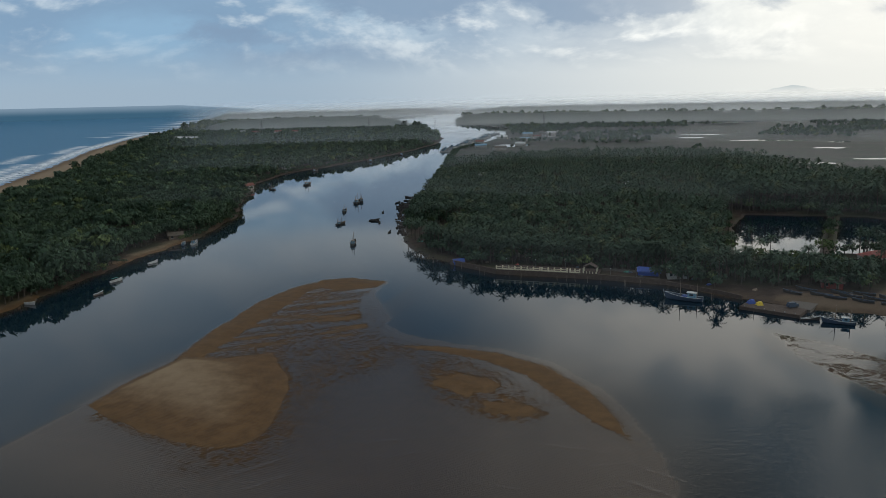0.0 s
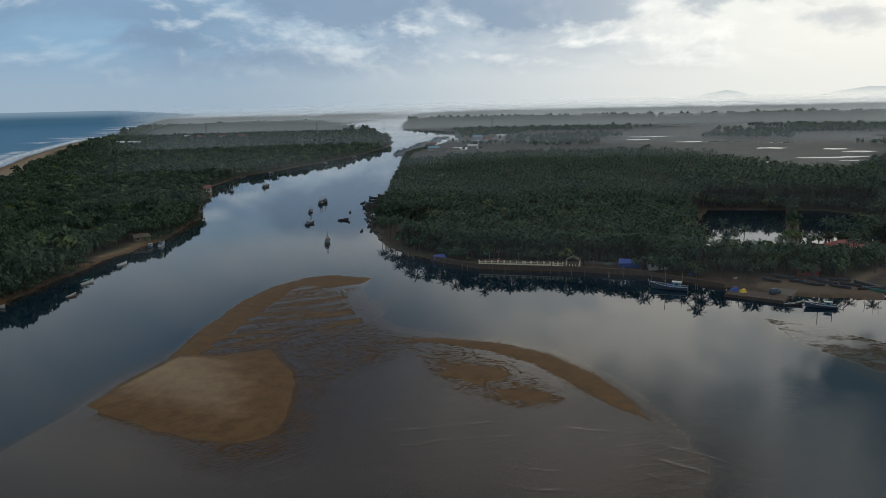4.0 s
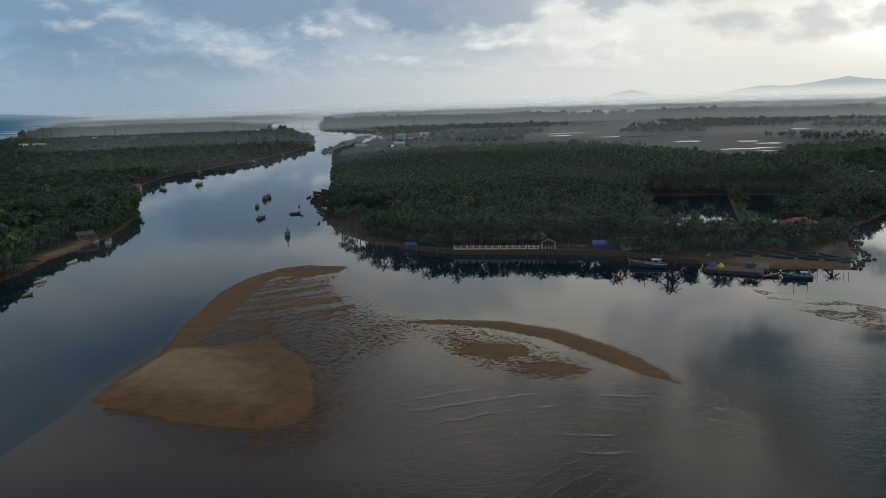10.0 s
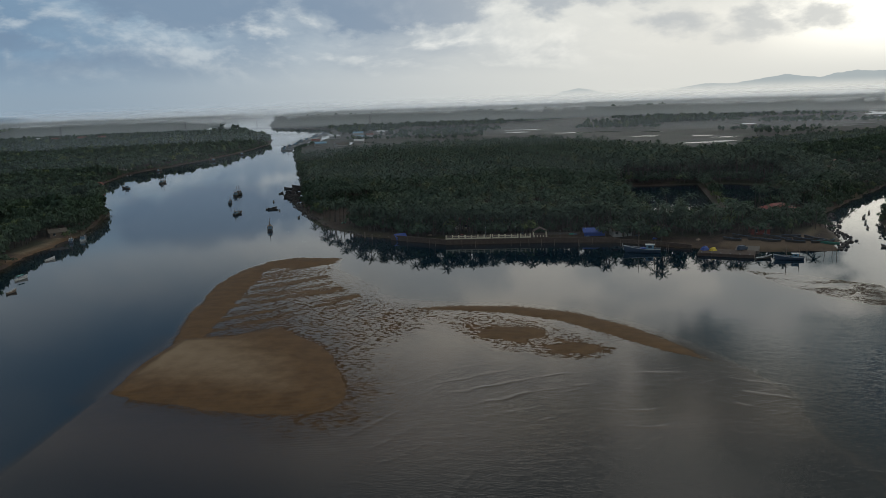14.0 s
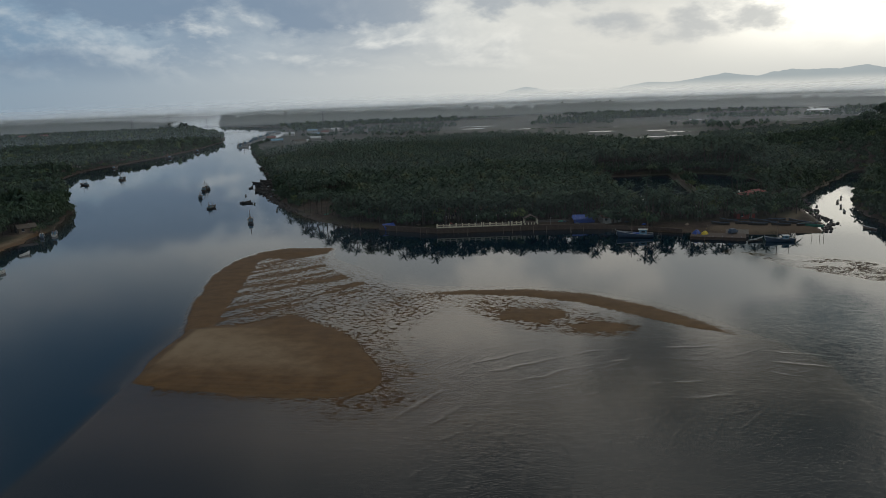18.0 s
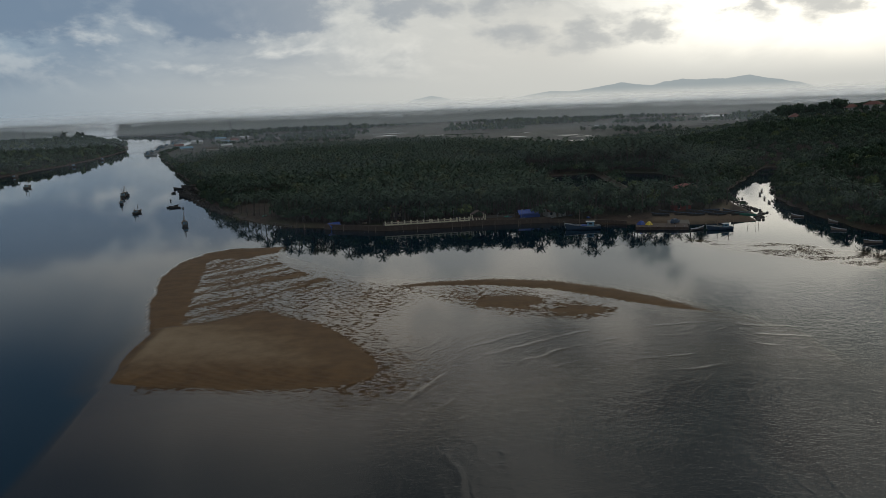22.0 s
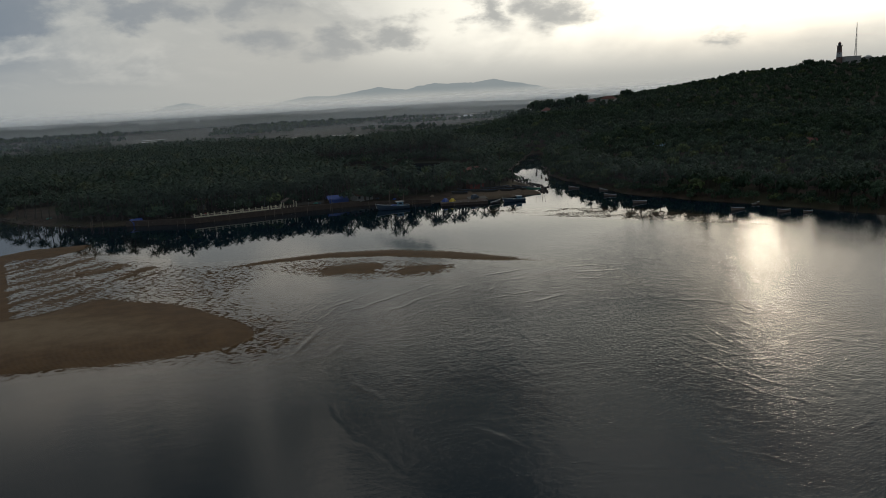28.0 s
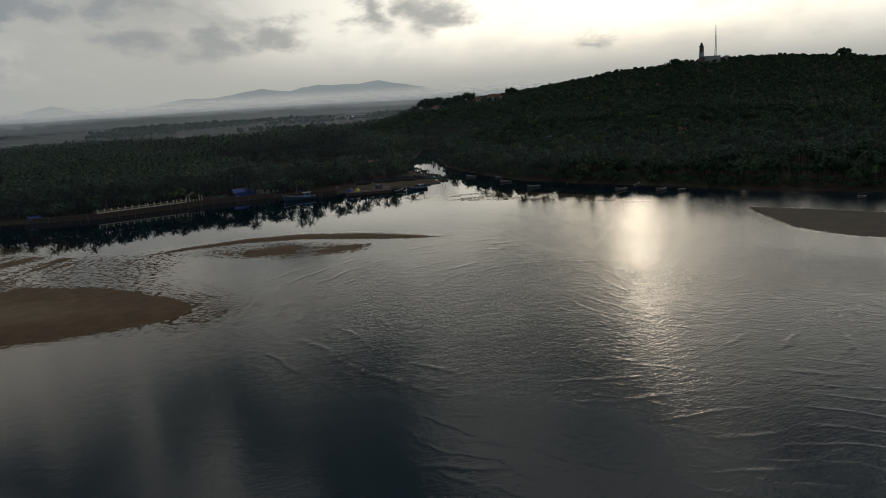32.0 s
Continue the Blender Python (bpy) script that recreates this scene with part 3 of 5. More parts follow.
water = new("water", mesh_from("water", np.stack([wx, wy, np.zeros(len(wx))], 1), back[QUADS[wetq]], [water_material()], smooth=True, depth=shown, sea=G["sea"][used], foam=foam, rough=np.clip(rough + G["sea"][used], 0, 1)))
tagged(water, "calm river mouth reflecting a cloudy morning sky", "water", kind="structure")

# ---- far distance ----


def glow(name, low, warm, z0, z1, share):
    """A far glowing backdrop whose painted haze fades upward into the sky behind it."""
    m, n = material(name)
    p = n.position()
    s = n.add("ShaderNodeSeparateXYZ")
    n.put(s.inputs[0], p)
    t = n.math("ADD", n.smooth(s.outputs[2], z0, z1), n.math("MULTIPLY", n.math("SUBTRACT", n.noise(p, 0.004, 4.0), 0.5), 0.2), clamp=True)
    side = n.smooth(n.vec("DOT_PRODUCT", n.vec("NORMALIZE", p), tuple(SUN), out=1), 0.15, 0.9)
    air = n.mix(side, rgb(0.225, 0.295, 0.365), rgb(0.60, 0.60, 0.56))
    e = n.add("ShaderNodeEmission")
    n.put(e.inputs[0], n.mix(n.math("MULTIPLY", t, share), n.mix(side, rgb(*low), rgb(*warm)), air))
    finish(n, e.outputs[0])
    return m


def ridge(name, mat, az0, az1, radius, top, label, step=0.4, sway=0.0):
    az = np.arange(az0, az1 + step / 2, step)
    a = np.radians(az)
    reach = radius * (1 + sway * np.array([noise.noise((v * 0.12, radius * 0.01, 0)) for v in az]))
    x, y = reach * np.sin(a), reach * np.cos(a)
    zt = np.array([top(v) for v in az])
    v = np.concatenate([np.stack([x, y, np.full(len(az), -30.0)], 1), np.stack([x, y, zt], 1)])
    k = len(az)
    i = np.arange(k - 1)
    ob = new(name, mesh_from(name, v, np.stack([i, i + 1, i + 1 + k, i + k], 1), [mat]))
    return tagged(ob, label, "backdrop", kind="structure")


def peaks(v):
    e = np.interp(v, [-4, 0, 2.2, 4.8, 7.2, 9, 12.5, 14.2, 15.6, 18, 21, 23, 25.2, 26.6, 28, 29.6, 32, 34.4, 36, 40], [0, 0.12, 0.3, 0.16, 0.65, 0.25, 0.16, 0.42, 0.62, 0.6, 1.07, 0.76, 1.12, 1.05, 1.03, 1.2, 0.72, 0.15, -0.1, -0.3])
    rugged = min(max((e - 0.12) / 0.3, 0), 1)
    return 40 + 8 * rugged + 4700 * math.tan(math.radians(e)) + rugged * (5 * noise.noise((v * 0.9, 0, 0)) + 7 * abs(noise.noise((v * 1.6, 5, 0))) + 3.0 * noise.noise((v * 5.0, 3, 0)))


# hills, sea line and plain glow, with their paling into haze painted in
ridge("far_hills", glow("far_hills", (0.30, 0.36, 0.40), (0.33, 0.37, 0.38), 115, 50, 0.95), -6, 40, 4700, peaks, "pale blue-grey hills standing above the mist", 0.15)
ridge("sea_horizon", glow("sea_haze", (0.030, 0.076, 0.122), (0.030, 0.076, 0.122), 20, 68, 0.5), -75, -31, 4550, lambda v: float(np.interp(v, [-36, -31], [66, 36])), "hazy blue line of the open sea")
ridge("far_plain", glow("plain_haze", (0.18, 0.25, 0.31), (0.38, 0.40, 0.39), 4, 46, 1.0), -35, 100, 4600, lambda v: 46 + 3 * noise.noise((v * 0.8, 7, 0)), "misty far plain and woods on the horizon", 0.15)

# ---- trees ----


def blade(root, tip, width, sag, rng):
    """A palm frond: two rows of hanging leaflets along an arched stem."""
    root, tip = np.array(root), np.array(tip)
    side = np.cross(tip - root, (0, 0, 1.0))
    side = side / np.linalg.norm(side)
    v, f = [], []
    k = 5
    stem = [root + (tip - root) * t + np.array((0, 0, sag * (t - 1.9 * t * t))) for t in np.linspace(0, 1, k + 1)]
    for s in (-1, 1):
        for i in range(k):
            w = width * (0.55 + 0.45 * math.sin(math.pi * (i + 0.8) / (k + 0.6))) * rng.uniform(0.8, 1.2)
            out = (stem[i] + stem[i + 1]) / 2 + (stem[i + 1] - stem[i]) * 0.7 + side * s * w + np.array((0, 0, -0.45 * w))
            b = len(v)
            v += [stem[i], stem[i + 1], out]
            f += [(b, b + 1, b + 2) if s > 0 else (b + 1, b, b + 2)]
    return v, f


def tube(pts, radii, sides=5):
    v, f = [], []
    for p, r in zip(pts, radii):
        v += [(p[0] + r * math.cos(2 * math.pi * i / sides), p[1] + r * math.sin(2 * math.pi * i / sides), p[2]) for i in range(sides)]
    for k in range(len(pts) - 1):
        for i in range(sides):
            a, b = k * sides + i, k * sides + (i + 1) % sides
            f += [(a, b, b + sides), (a, b + sides, a + sides)]
    return v, f


def palm(seed, fronds=16, high=13.0, reach=3.9):
    """Leaning palm of unit size: trunk and crown, as arrays."""
    rng = random.Random(seed)
    lean, turn = rng.uniform(0.2, 1.8), rng.uniform(0, 6.28)
    pts = [(lean * t * t * math.cos(turn), lean * t * t * math.sin(turn), high * t) for t in (0, 0.35, 0.7, 1.0)]
    trunk = tube(pts, (0.24, 0.17, 0.14, 0.12), 5)
    head = np.array(pts[-1])
    v, f = [], []
    for i in range(fronds):
        a, e = 2.4 * i + rng.uniform(-0.3, 0.3), 0.95 - 1.5 * (i / fronds) + rng.uniform(-0.15, 0.15)
        r = reach * rng.uniform(0.85, 1.1)
        bv, bf = blade(head, head + r * np.array((math.cos(a) * math.cos(e), math.sin(a) * math.cos(e), math.sin(e))), 0.22 * reach, 0.28 * reach, rng)
        f += [tuple(x + len(v) for x in t) for t in bf]
        v += bv
    return trunk, (v, f)


def broad(seed, leaves=80, size=1.0, wide=4.2, high=8.5, leaf=1.25):
    """Broad-crowned tree: a short trunk with limbs and a lumpy crown of leaf clumps."""
    rng = random.Random(seed)
    tv, tf = tube([(0, 0, 0), (0.15, 0, high * 0.3), (0.1, 0.2, high * 0.6)], (0.32, 0.24, 0.12), 4)
    lumps = [(rng.uniform(-0.5, 0.5) * wide, rng.uniform(-0.5, 0.5) * wide, high * rng.uniform(0.5, 0.8), wide * rng.uniform(0.42, 0.66)) for _ in range(5)]
    lumps.append((0, 0, high * 0.72, wide * 0.62))
    for lx, ly, lz, _ in lumps[:3]:
        b = len(tv)
        lv, lf = tube([(0.1, 0.1, high * 0.35), (lx, ly, lz)], (0.16, 0.05), 3)
        tv, tf = tv + lv, tf + [tuple(x + b for x in t) for t in lf]
    v, f = [], []
    while len(f) < leaves * 2:
        cx, cy, cz, cr = lumps[rng.randrange(len(lumps))]
        a, e = rng.uniform(0, 6.283), math.asin(rng.uniform(-0.35, 1))
        d = np.array((math.cos(a) * math.cos(e), math.sin(a) * math.cos(e), math.sin(e)))
        c = np.array((cx, cy, cz)) + d * cr * rng.uniform(0.72, 1.08) * np.array((1, 1, 0.8))
        if c[2] < high * 0.28:
            continue
        nrm = d + np.array([rng.uniform(-0.7, 0.7) for _ in range(3)])
        nrm /= np.linalg.norm(nrm)
        t1 = np.cross(nrm, (0.31, 0.7, 0.2))
        t1 /= np.linalg.norm(t1)
        t2, s = np.cross(nrm, t1), leaf * rng.uniform(0.6, 1.25)
        b = len(v)
        v += [c - t1 * s, c - t2 * s * 0.55 - nrm * 0.25 * s, c + t1 * s, c + t2 * s * 0.7 - nrm * 0.2 * s]
        f += [(b, b + 1, b + 2), (b, b + 2, b + 3)]
    return (tv, tf), (v, f)


def joined(pieces):
    """Trunk and crown arrays as one template with material numbers."""
    (tv, tf), (v, f) = pieces
    return np.array(tv + [tuple(p) for p in v], float), np.array(tf + [tuple(x + len(tv) for x in t) for t in f]), np.array([1] * len(tf) + [0] * len(f))


def stand(name, templates, x, y, scale, mats, label, category, seed=0, sink=0.15, z=None, tint=None):
    """Many trees as one object of stuff."""
    rng = np.random.default_rng(seed)
    z = (height(x, y) if z is None else z) - sink
    turn, pick = rng.uniform(0, 2 * math.pi, len(x)), rng.integers(0, len(templates), len(x))
    tint = rng.uniform(0, 1, len(x)) if tint is None else tint
    tall = rng.uniform(0.85, 1.15, len(x))
    vs, fs, ms, ts, off = [], [], [], [], 0
    for k, (tv, tf, tm) in enumerate(templates):
        w = np.nonzero(pick == k)[0]
        if not len(w):
            continue
        c, s = np.cos(turn[w])[:, None], np.sin(turn[w])[:, None]
        px = (tv[:, 0] * c - tv[:, 1] * s) * scale[w][:, None] + x[w][:, None]
        py = (tv[:, 0] * s + tv[:, 1] * c) * scale[w][:, None] + y[w][:, None]
        pz = tv[:, 2] * (scale[w] * tall[w])[:, None] + z[w][:, None]
        vs.append(np.stack([px, py, pz], -1).reshape(-1, 3))
        fs.append((tf[None] + (off + np.arange(len(w)) * len(tv))[:, None, None]).reshape(-1, 3))
        ms.append(np.tile(tm, len(w)))
        ts.append(np.repeat(tint[w], len(tv)))
        off += len(w) * len(tv)
    me = mesh_from(name, np.concatenate(vs), np.concatenate(fs), mats, np.concatenate(ms), tint=np.concatenate(ts))
    return tagged(new(name, me), label, category, kind="stuff")


def spread(x0, x1, y0, y1, step, keep, seed):
    """Jittered places where keep(plan) holds."""
    rng = np.random.default_rng(seed)
    x, y = np.meshgrid(np.arange(x0, x1, step), np.arange(y0, y1, step))
    x = x.ravel() + rng.uniform(-0.48, 0.48, x.size) * step
    y = y.ravel() + rng.uniform(-0.48, 0.48, y.size) * step
    g = lay(x, y)
    ok = keep(x, y, g)
    return x[ok], y[ok], g["z"][ok], rng.uniform(0.75, 1.2, int(ok.sum()))


PALMS = [joined(palm(s, 15, 9.4, 2.9)) for s in range(6)]
PALMS_FAR = [joined(palm(s + 20, 9, 9.4, 3.4)) for s in range(4)]
TREES = [joined(broad(s, 130, 1, 4.2, 8.5, 0.95)) for s in range(6)]
TREES_MID = [joined(broad(s + 30, 42, 1, 4.4, 8.5, 1.8)) for s in range(5)]
TREES_HILL = [joined(broad(s + 130, 60, 1, 4.4, 7.5, 1.25)) for s in range(5)]
TREES_FAR = [joined(broad(s + 60, 16, 1, 5.5, 8.5, 3.0)) for s in range(4)]


def yard(x, y):
    """Open ground: village clearings and the track along the creek."""
    return (np.hypot((x - 50) / 13, (y - 311) / 8) < 1) | (np.hypot((x - 18) / 30, (y - 310) / 6) < 1) | (np.abs((x - 135) - 0.62 * (y - 292)) < 2.5) & (y < 430) & (y > 280) | ((y < 300) & (x > 84) & (x < 152)) | (np.hypot((x + 62) / 14, (y - 372) / 40) < 1) & (x < -48)


def in_grove(x, y, g):
    clear = grain(x, y, 45, 50) > 0.12
    clear &= ~((x > 84) & (x < 190) & (y < 366) & (grain(x, y, 6, 52) > np.where(y < 330, 0.34, 0.12) + 0.15 * (x > 140)))
    return (g["right"] > 5) & (y < grove_edge(x)) & (x < 350) & (g["z"] > 0.5) & (g["pond"] < -4) & ~yard(x, y) & clear & (hill(x, y) < 3) & (x - 0.62 * (y - 292) < 165)


x, y, z, s = spread(-260, 350, 280, 560, 4.5, in_grove, 1)
stand("palm_grove", PALMS, x, y, s * np.where((y > 470) & (x > 85) & (x < 210), 1.35, 1.0), [PALM, BARK], "dense dark green coconut palm grove", "palms", 2, z=z)
x, y, z, s = spread(-280, 350, 560, 990, 5.4, in_grove, 3)
s = s * np.where((y < 600) & (x > 85) & (x < 210), 1.3, 1.0) * np.where(x < 0, 0.6 + 0.4 * np.clip(lay(x, y)["right"] / 50, 0, 1), 1.0)
stand("palm_grove", PALMS_FAR, x, y, s, [PALM, BARK], "dense dark green coconut palm grove", "palms", 4, z=z)


def under(x, y, g):
    return (g["right"] > 2.5) & ((g["right"] < 60) | (g["pond"] > -34)) & (y < 700) & (x < 260) & (g["z"] > 0.5) & (g["pond"] < -2) & ~yard(x, y) & (hill(x, y) < 2) & (grain(x, y, 16, 44) > 0.22 + 0.5 * ((x > 84) & (y < 366) & (y > 338)))


SHRUBS = [joined(broad(s + 90, 72, 1, 4.4, 5.5, 0.85)) for s in range(4)]
x, y, z, s = spread(-260, 260, 280, 700, 4.4, under, 21)
stand("undergrowth", SHRUBS, x, y, s * 0.95, [LEAF, BARK], "dark green undergrowth below the palms", "shrubs", 22, z=z)


def fringe(x, y, g):
    beachy = (x < -100) & ((np.abs(y - 316) < 24) | (np.abs(y - 213) < 13))
    front = (x > -75) & (x < 152) & (y < 390) & (y > 270)
    return (g["bank"] > 0.2) & (g["bank"] < 7) & (g["z"] > 0.05) & ~beachy & ~front & (g["strand"] > 60) & (hill(x, y) < 9)


x, y, z, s = spread(-330, 300, 30, 1150, 3.6, fringe, 25)
stand("bank_shrubs", SHRUBS, x, y, s * 0.55, [LEAF, BARK], "dark green mangrove shrubs fringing the river banks", "shrubs", 26, z=z)


def in_left(x, y, g):
    return (g["bank"] > 2 + 3 * grain(x, y, 30, 33) + 7 * (np.abs(y - 318) < 28) + 5 * (np.abs(y - 213) < 14)) & (g["left"] > 0) & (g["strand"] > 55 + 30 * grain(x, y, 90, 34)) & (g["z"] > 0.6)


x, y, z, s = spread(-420, -150, 150, 480, 6.0, in_left, 5)
stand("left_bank_woods", TREES, x, y, s * np.where(grain(x, y, 25, 60) > 0.6, 1.25, 0.95), [LEAF, BARK], "dense dark green broad-leaved woods", "trees", 6, z=z)
x, y, z, s = spread(-700, -180, 480, 900, 7.5, in_left, 7)
stand("left_bank_woods", TREES_MID, x, y, s, [LEAF, BARK], "dense dark green broad-leaved woods", "trees", 8, z=z)
x, y, z, s = spread(-1150, -280, 900, 1700, 10.5, in_left, 9)
stand("coastal_woods", TREES_FAR, x, y, s, [LEAF, BARK], "misty dark green coastal woods", "trees", 10, z=z)
x, y, z, s = spread(-2600, -380, 1700, 4300, 26, in_left, 11)
stand("coastal_woods", TREES_FAR, x, y, s * 1.7, [LEAF, BARK], "misty dark green coastal woods", "trees", 12, z=z)


def on_hill(x, y, g):
    return (g["right"] > 4) & ((hill(x, y) > 0.8) | (x - 0.62 * (y - 292) > 165)) & (g["z"] > 0.6) & (x > 160) & (np.hypot(x - 750, y - 580) > 26)


x, y, z, s = spread(160, 400, 40, 560, 6.4, on_hill, 13)
stand("hillside_woods", TREES, x, y, s * 0.8, [LEAF, BARK], "dark green scrub and trees on the hillside", "trees", 14, z=z)
x, y, z, s = spread(160, 400, 560, 860, 7.2, lambda x, y, g: on_hill(x, y, g) & (g["z"] > 1.0), 35)
stand("hillside_woods", TREES_HILL, x, y, s * 0.9, [LEAF, BARK], "dark green scrub and trees on the hillside", "trees", 36, z=z)
x, y, z, s = spread(400, 960, 100, 900, 8.0, on_hill, 15)
stand("hillside_woods", TREES_HILL, x, y, s * 0.75, [LEAF, BARK], "dark green scrub and trees on the hillside", "trees", 16, z=z)


def far_wood(x, y, g):
    belt = (y > 2000 + 500 * (grain(x, y, 600, 70) - 0.5)) & (fbm(x, y, 400, 71) > 0.36)
    some = (y > 900) & (fbm(x, y, 160, 72) > 0.535) & (y > grove_edge(x) + 40)
    delta = (y > 1650) & (x < 60)
    return (g["right"] > 12) & (g["z"] > 0.1) & (belt | some | delta) & (hill(x, y) < 2)


x, y, z, s = spread(-900, 1500, 900, 2400, 15, far_wood, 17)
stand("marsh_woods", TREES_FAR, x, y, s * np.interp(y, [900, 1700], [0.6, 1.1]), [LEAF, BARK], "misty dark tree belts beyond the marsh", "trees", 18, z=z)
x, y, z, s = spread(-1200, 2600, 2400, 4400, 34, far_wood, 19)
stand("marsh_woods", TREES_FAR, x, y, s * 2.0, [LEAF, BARK], "misty dark tree belts beyond the marsh", "trees", 20, z=z)

# ---- things: helpers ----


class Geo:
    """Corners and faces of one part."""

    def __init__(self):
        self.v, self.f = [], []

    def add(self, v, f):
        b = len(self.v)
        self.v += [tuple(p) for p in v]
        self.f += [tuple(i + b for i in t) for t in f]
        return self

    def box(self, x, y, z, sx, sy, sz, turn=0.0, taper=1.0):
        """A box on its base at z, narrowed towards its top by taper."""
        c, s = math.cos(radians(turn)), math.sin(radians(turn))
        v = []
        for k, h in ((1.0, 0.0), (taper, sz)):
            for a, b in ((-1, -1), (1, -1), (1, 1), (-1, 1)):
                px, py = a * sx / 2 * k, b * sy / 2 * k
                v.append((x + px * c - py * s, y + px * s + py * c, z + h))
        return self.add(v, [(3, 2, 1, 0), (4, 5, 6, 7), (0, 1, 5, 4), (1, 2, 6, 5), (2, 3, 7, 6), (3, 0, 4, 7)])

    def tube(self, a, b, r0, r1=None, sides=6):
        a, b = Vector(a), Vector(b)
        q = (b - a).to_track_quat("Z", "Y")
        ring = [q @ Vector((math.cos(2 * math.pi * i / sides), math.sin(2 * math.pi * i / sides), 0)) for i in range(sides)]
        v = [a + p * r0 for p in ring] + [b + p * (r0 if r1 is None else r1) for p in ring]
        f = [(i, (i + 1) % sides, (i + 1) % sides + sides, i + sides) for i in range(sides)]
        return self.add(v, f + [tuple(range(sides))[::-1], tuple(range(sides, 2 * sides))])

    def gable(self, x, y, z, sx, sy, rise, thick=0.15, over=0.4):
        """Two pitched roof slabs, ridge along x."""
        hx, hy = sx / 2 + over, sy / 2 + over
        drop = -over * rise / (sy / 2)
        for s in (-1, 1):
            lo = [(x - hx, y + s * hy, z + drop), (x + hx, y + s * hy, z + drop), (x + hx, y, z + rise), (x - hx, y, z + rise)]
            v = lo + [(p[0], p[1], p[2] + thick) for p in lo]
            f = [(0, 1, 2, 3), (7, 6, 5, 4), (0, 4, 5, 1), (1, 5, 6, 2), (2, 6, 7, 3), (3, 7, 4, 0)]
            self.add(v, f if s < 0 else [t[::-1] for t in f])
        return self

    def hip(self, x, y, z, sx, sy, rise, over=0.5):
        hx, hy, r = sx / 2 + over, sy / 2 + over, max(sx - sy, 0.6) / 2
        v = [(x - hx, y - hy, z), (x + hx, y - hy, z), (x + hx, y + hy, z), (x - hx, y + hy, z), (x - r, y, z + rise), (x + r, y, z + rise)]
        return self.add(v, [(0, 1, 5, 4), (2, 3, 4, 5), (1, 2, 5), (3, 0, 4), (3, 2, 1, 0)])


def part(name, geo, mat, parent=None, label=""):
    """One mesh object under a thing or under a part."""
    me = bpy.data.meshes.new(name)
    me.from_pydata(geo.v, [], geo.f)
    me.materials.append(mat)
    me.update()
    ob = new(name, me)
    ob.parent = parent
    return tagged(ob, label)


def thing(name, label, category, group=""):
    return tagged(new(name), label, category, group)


def stay(ob, x, y, z, turn=0.0, size=1.0):
    ob.matrix_basis = pose(x, y, z, 0, 0, turn) @ Matrix.Scale(size, 4)
    return ob


def level(x, y):
    return float(height(x, y)[0])


WOOD_DARK = painted("dark_tarred_wood", (0.030, 0.026, 0.024), 0.6)
WOOD = painted("weathered_wood", (0.16, 0.12, 0.09), 0.8)
BLUE = painted("blue_boat_paint", (0.030, 0.056, 0.095), 0.5)
SKY = painted("pale_blue_paint", (0.12, 0.24, 0.33), 0.45)
WHITE = painted("white_paint", (0.45, 0.46, 0.45), 0.5)
GREEN = painted("green_paint", (0.02, 0.16, 0.12), 0.5)
RED = painted("red_oxide_paint", (0.20, 0.035, 0.025), 0.55)
TARP = painted("blue_tarpaulin", (0.012, 0.050, 0.24), 0.40, 0, 0.12, 0.8)
YELLOW = painted("yellow_tarpaulin", (0.55, 0.40, 0.03), 0.45, 0, 0.15)
CREAM = painted("cream_plaster", (0.52, 0.47, 0.34), 0.8, 0, 0.3)
PLASTER = painted("stained_white_plaster", (0.38, 0.37, 0.34), 0.85, 0, 0.4)
TILE = painted("red_clay_tiles", (0.14, 0.050, 0.038), 0.85, 0, 0.5, 0.7)
THATCH = painted("grey_thatch", (0.080, 0.066, 0.052), 0.95, 0, 0.5)
STONE = painted("dark_laterite_stone", (0.055, 0.038, 0.030), 0.9, 0, 0.5, 0.8)
CONCRETE = painted("grey_concrete", (0.088, 0.078, 0.068), 0.9, 0, 0.45, 0.5)
STEEL = painted("grey_steel", (0.20, 0.21, 0.22), 0.5, 0.6)
GLASS = painted("dark_window", (0.02, 0.025, 0.03), 0.15, 0, 0.1)
BLACK = painted("black_band", (0.03, 0.03, 0.03), 0.6)
ROCK = painted("dark_shore_rock", (0.035, 0.030, 0.028), 0.85, 0, 0.4, 1.5)

# ---- boats ----


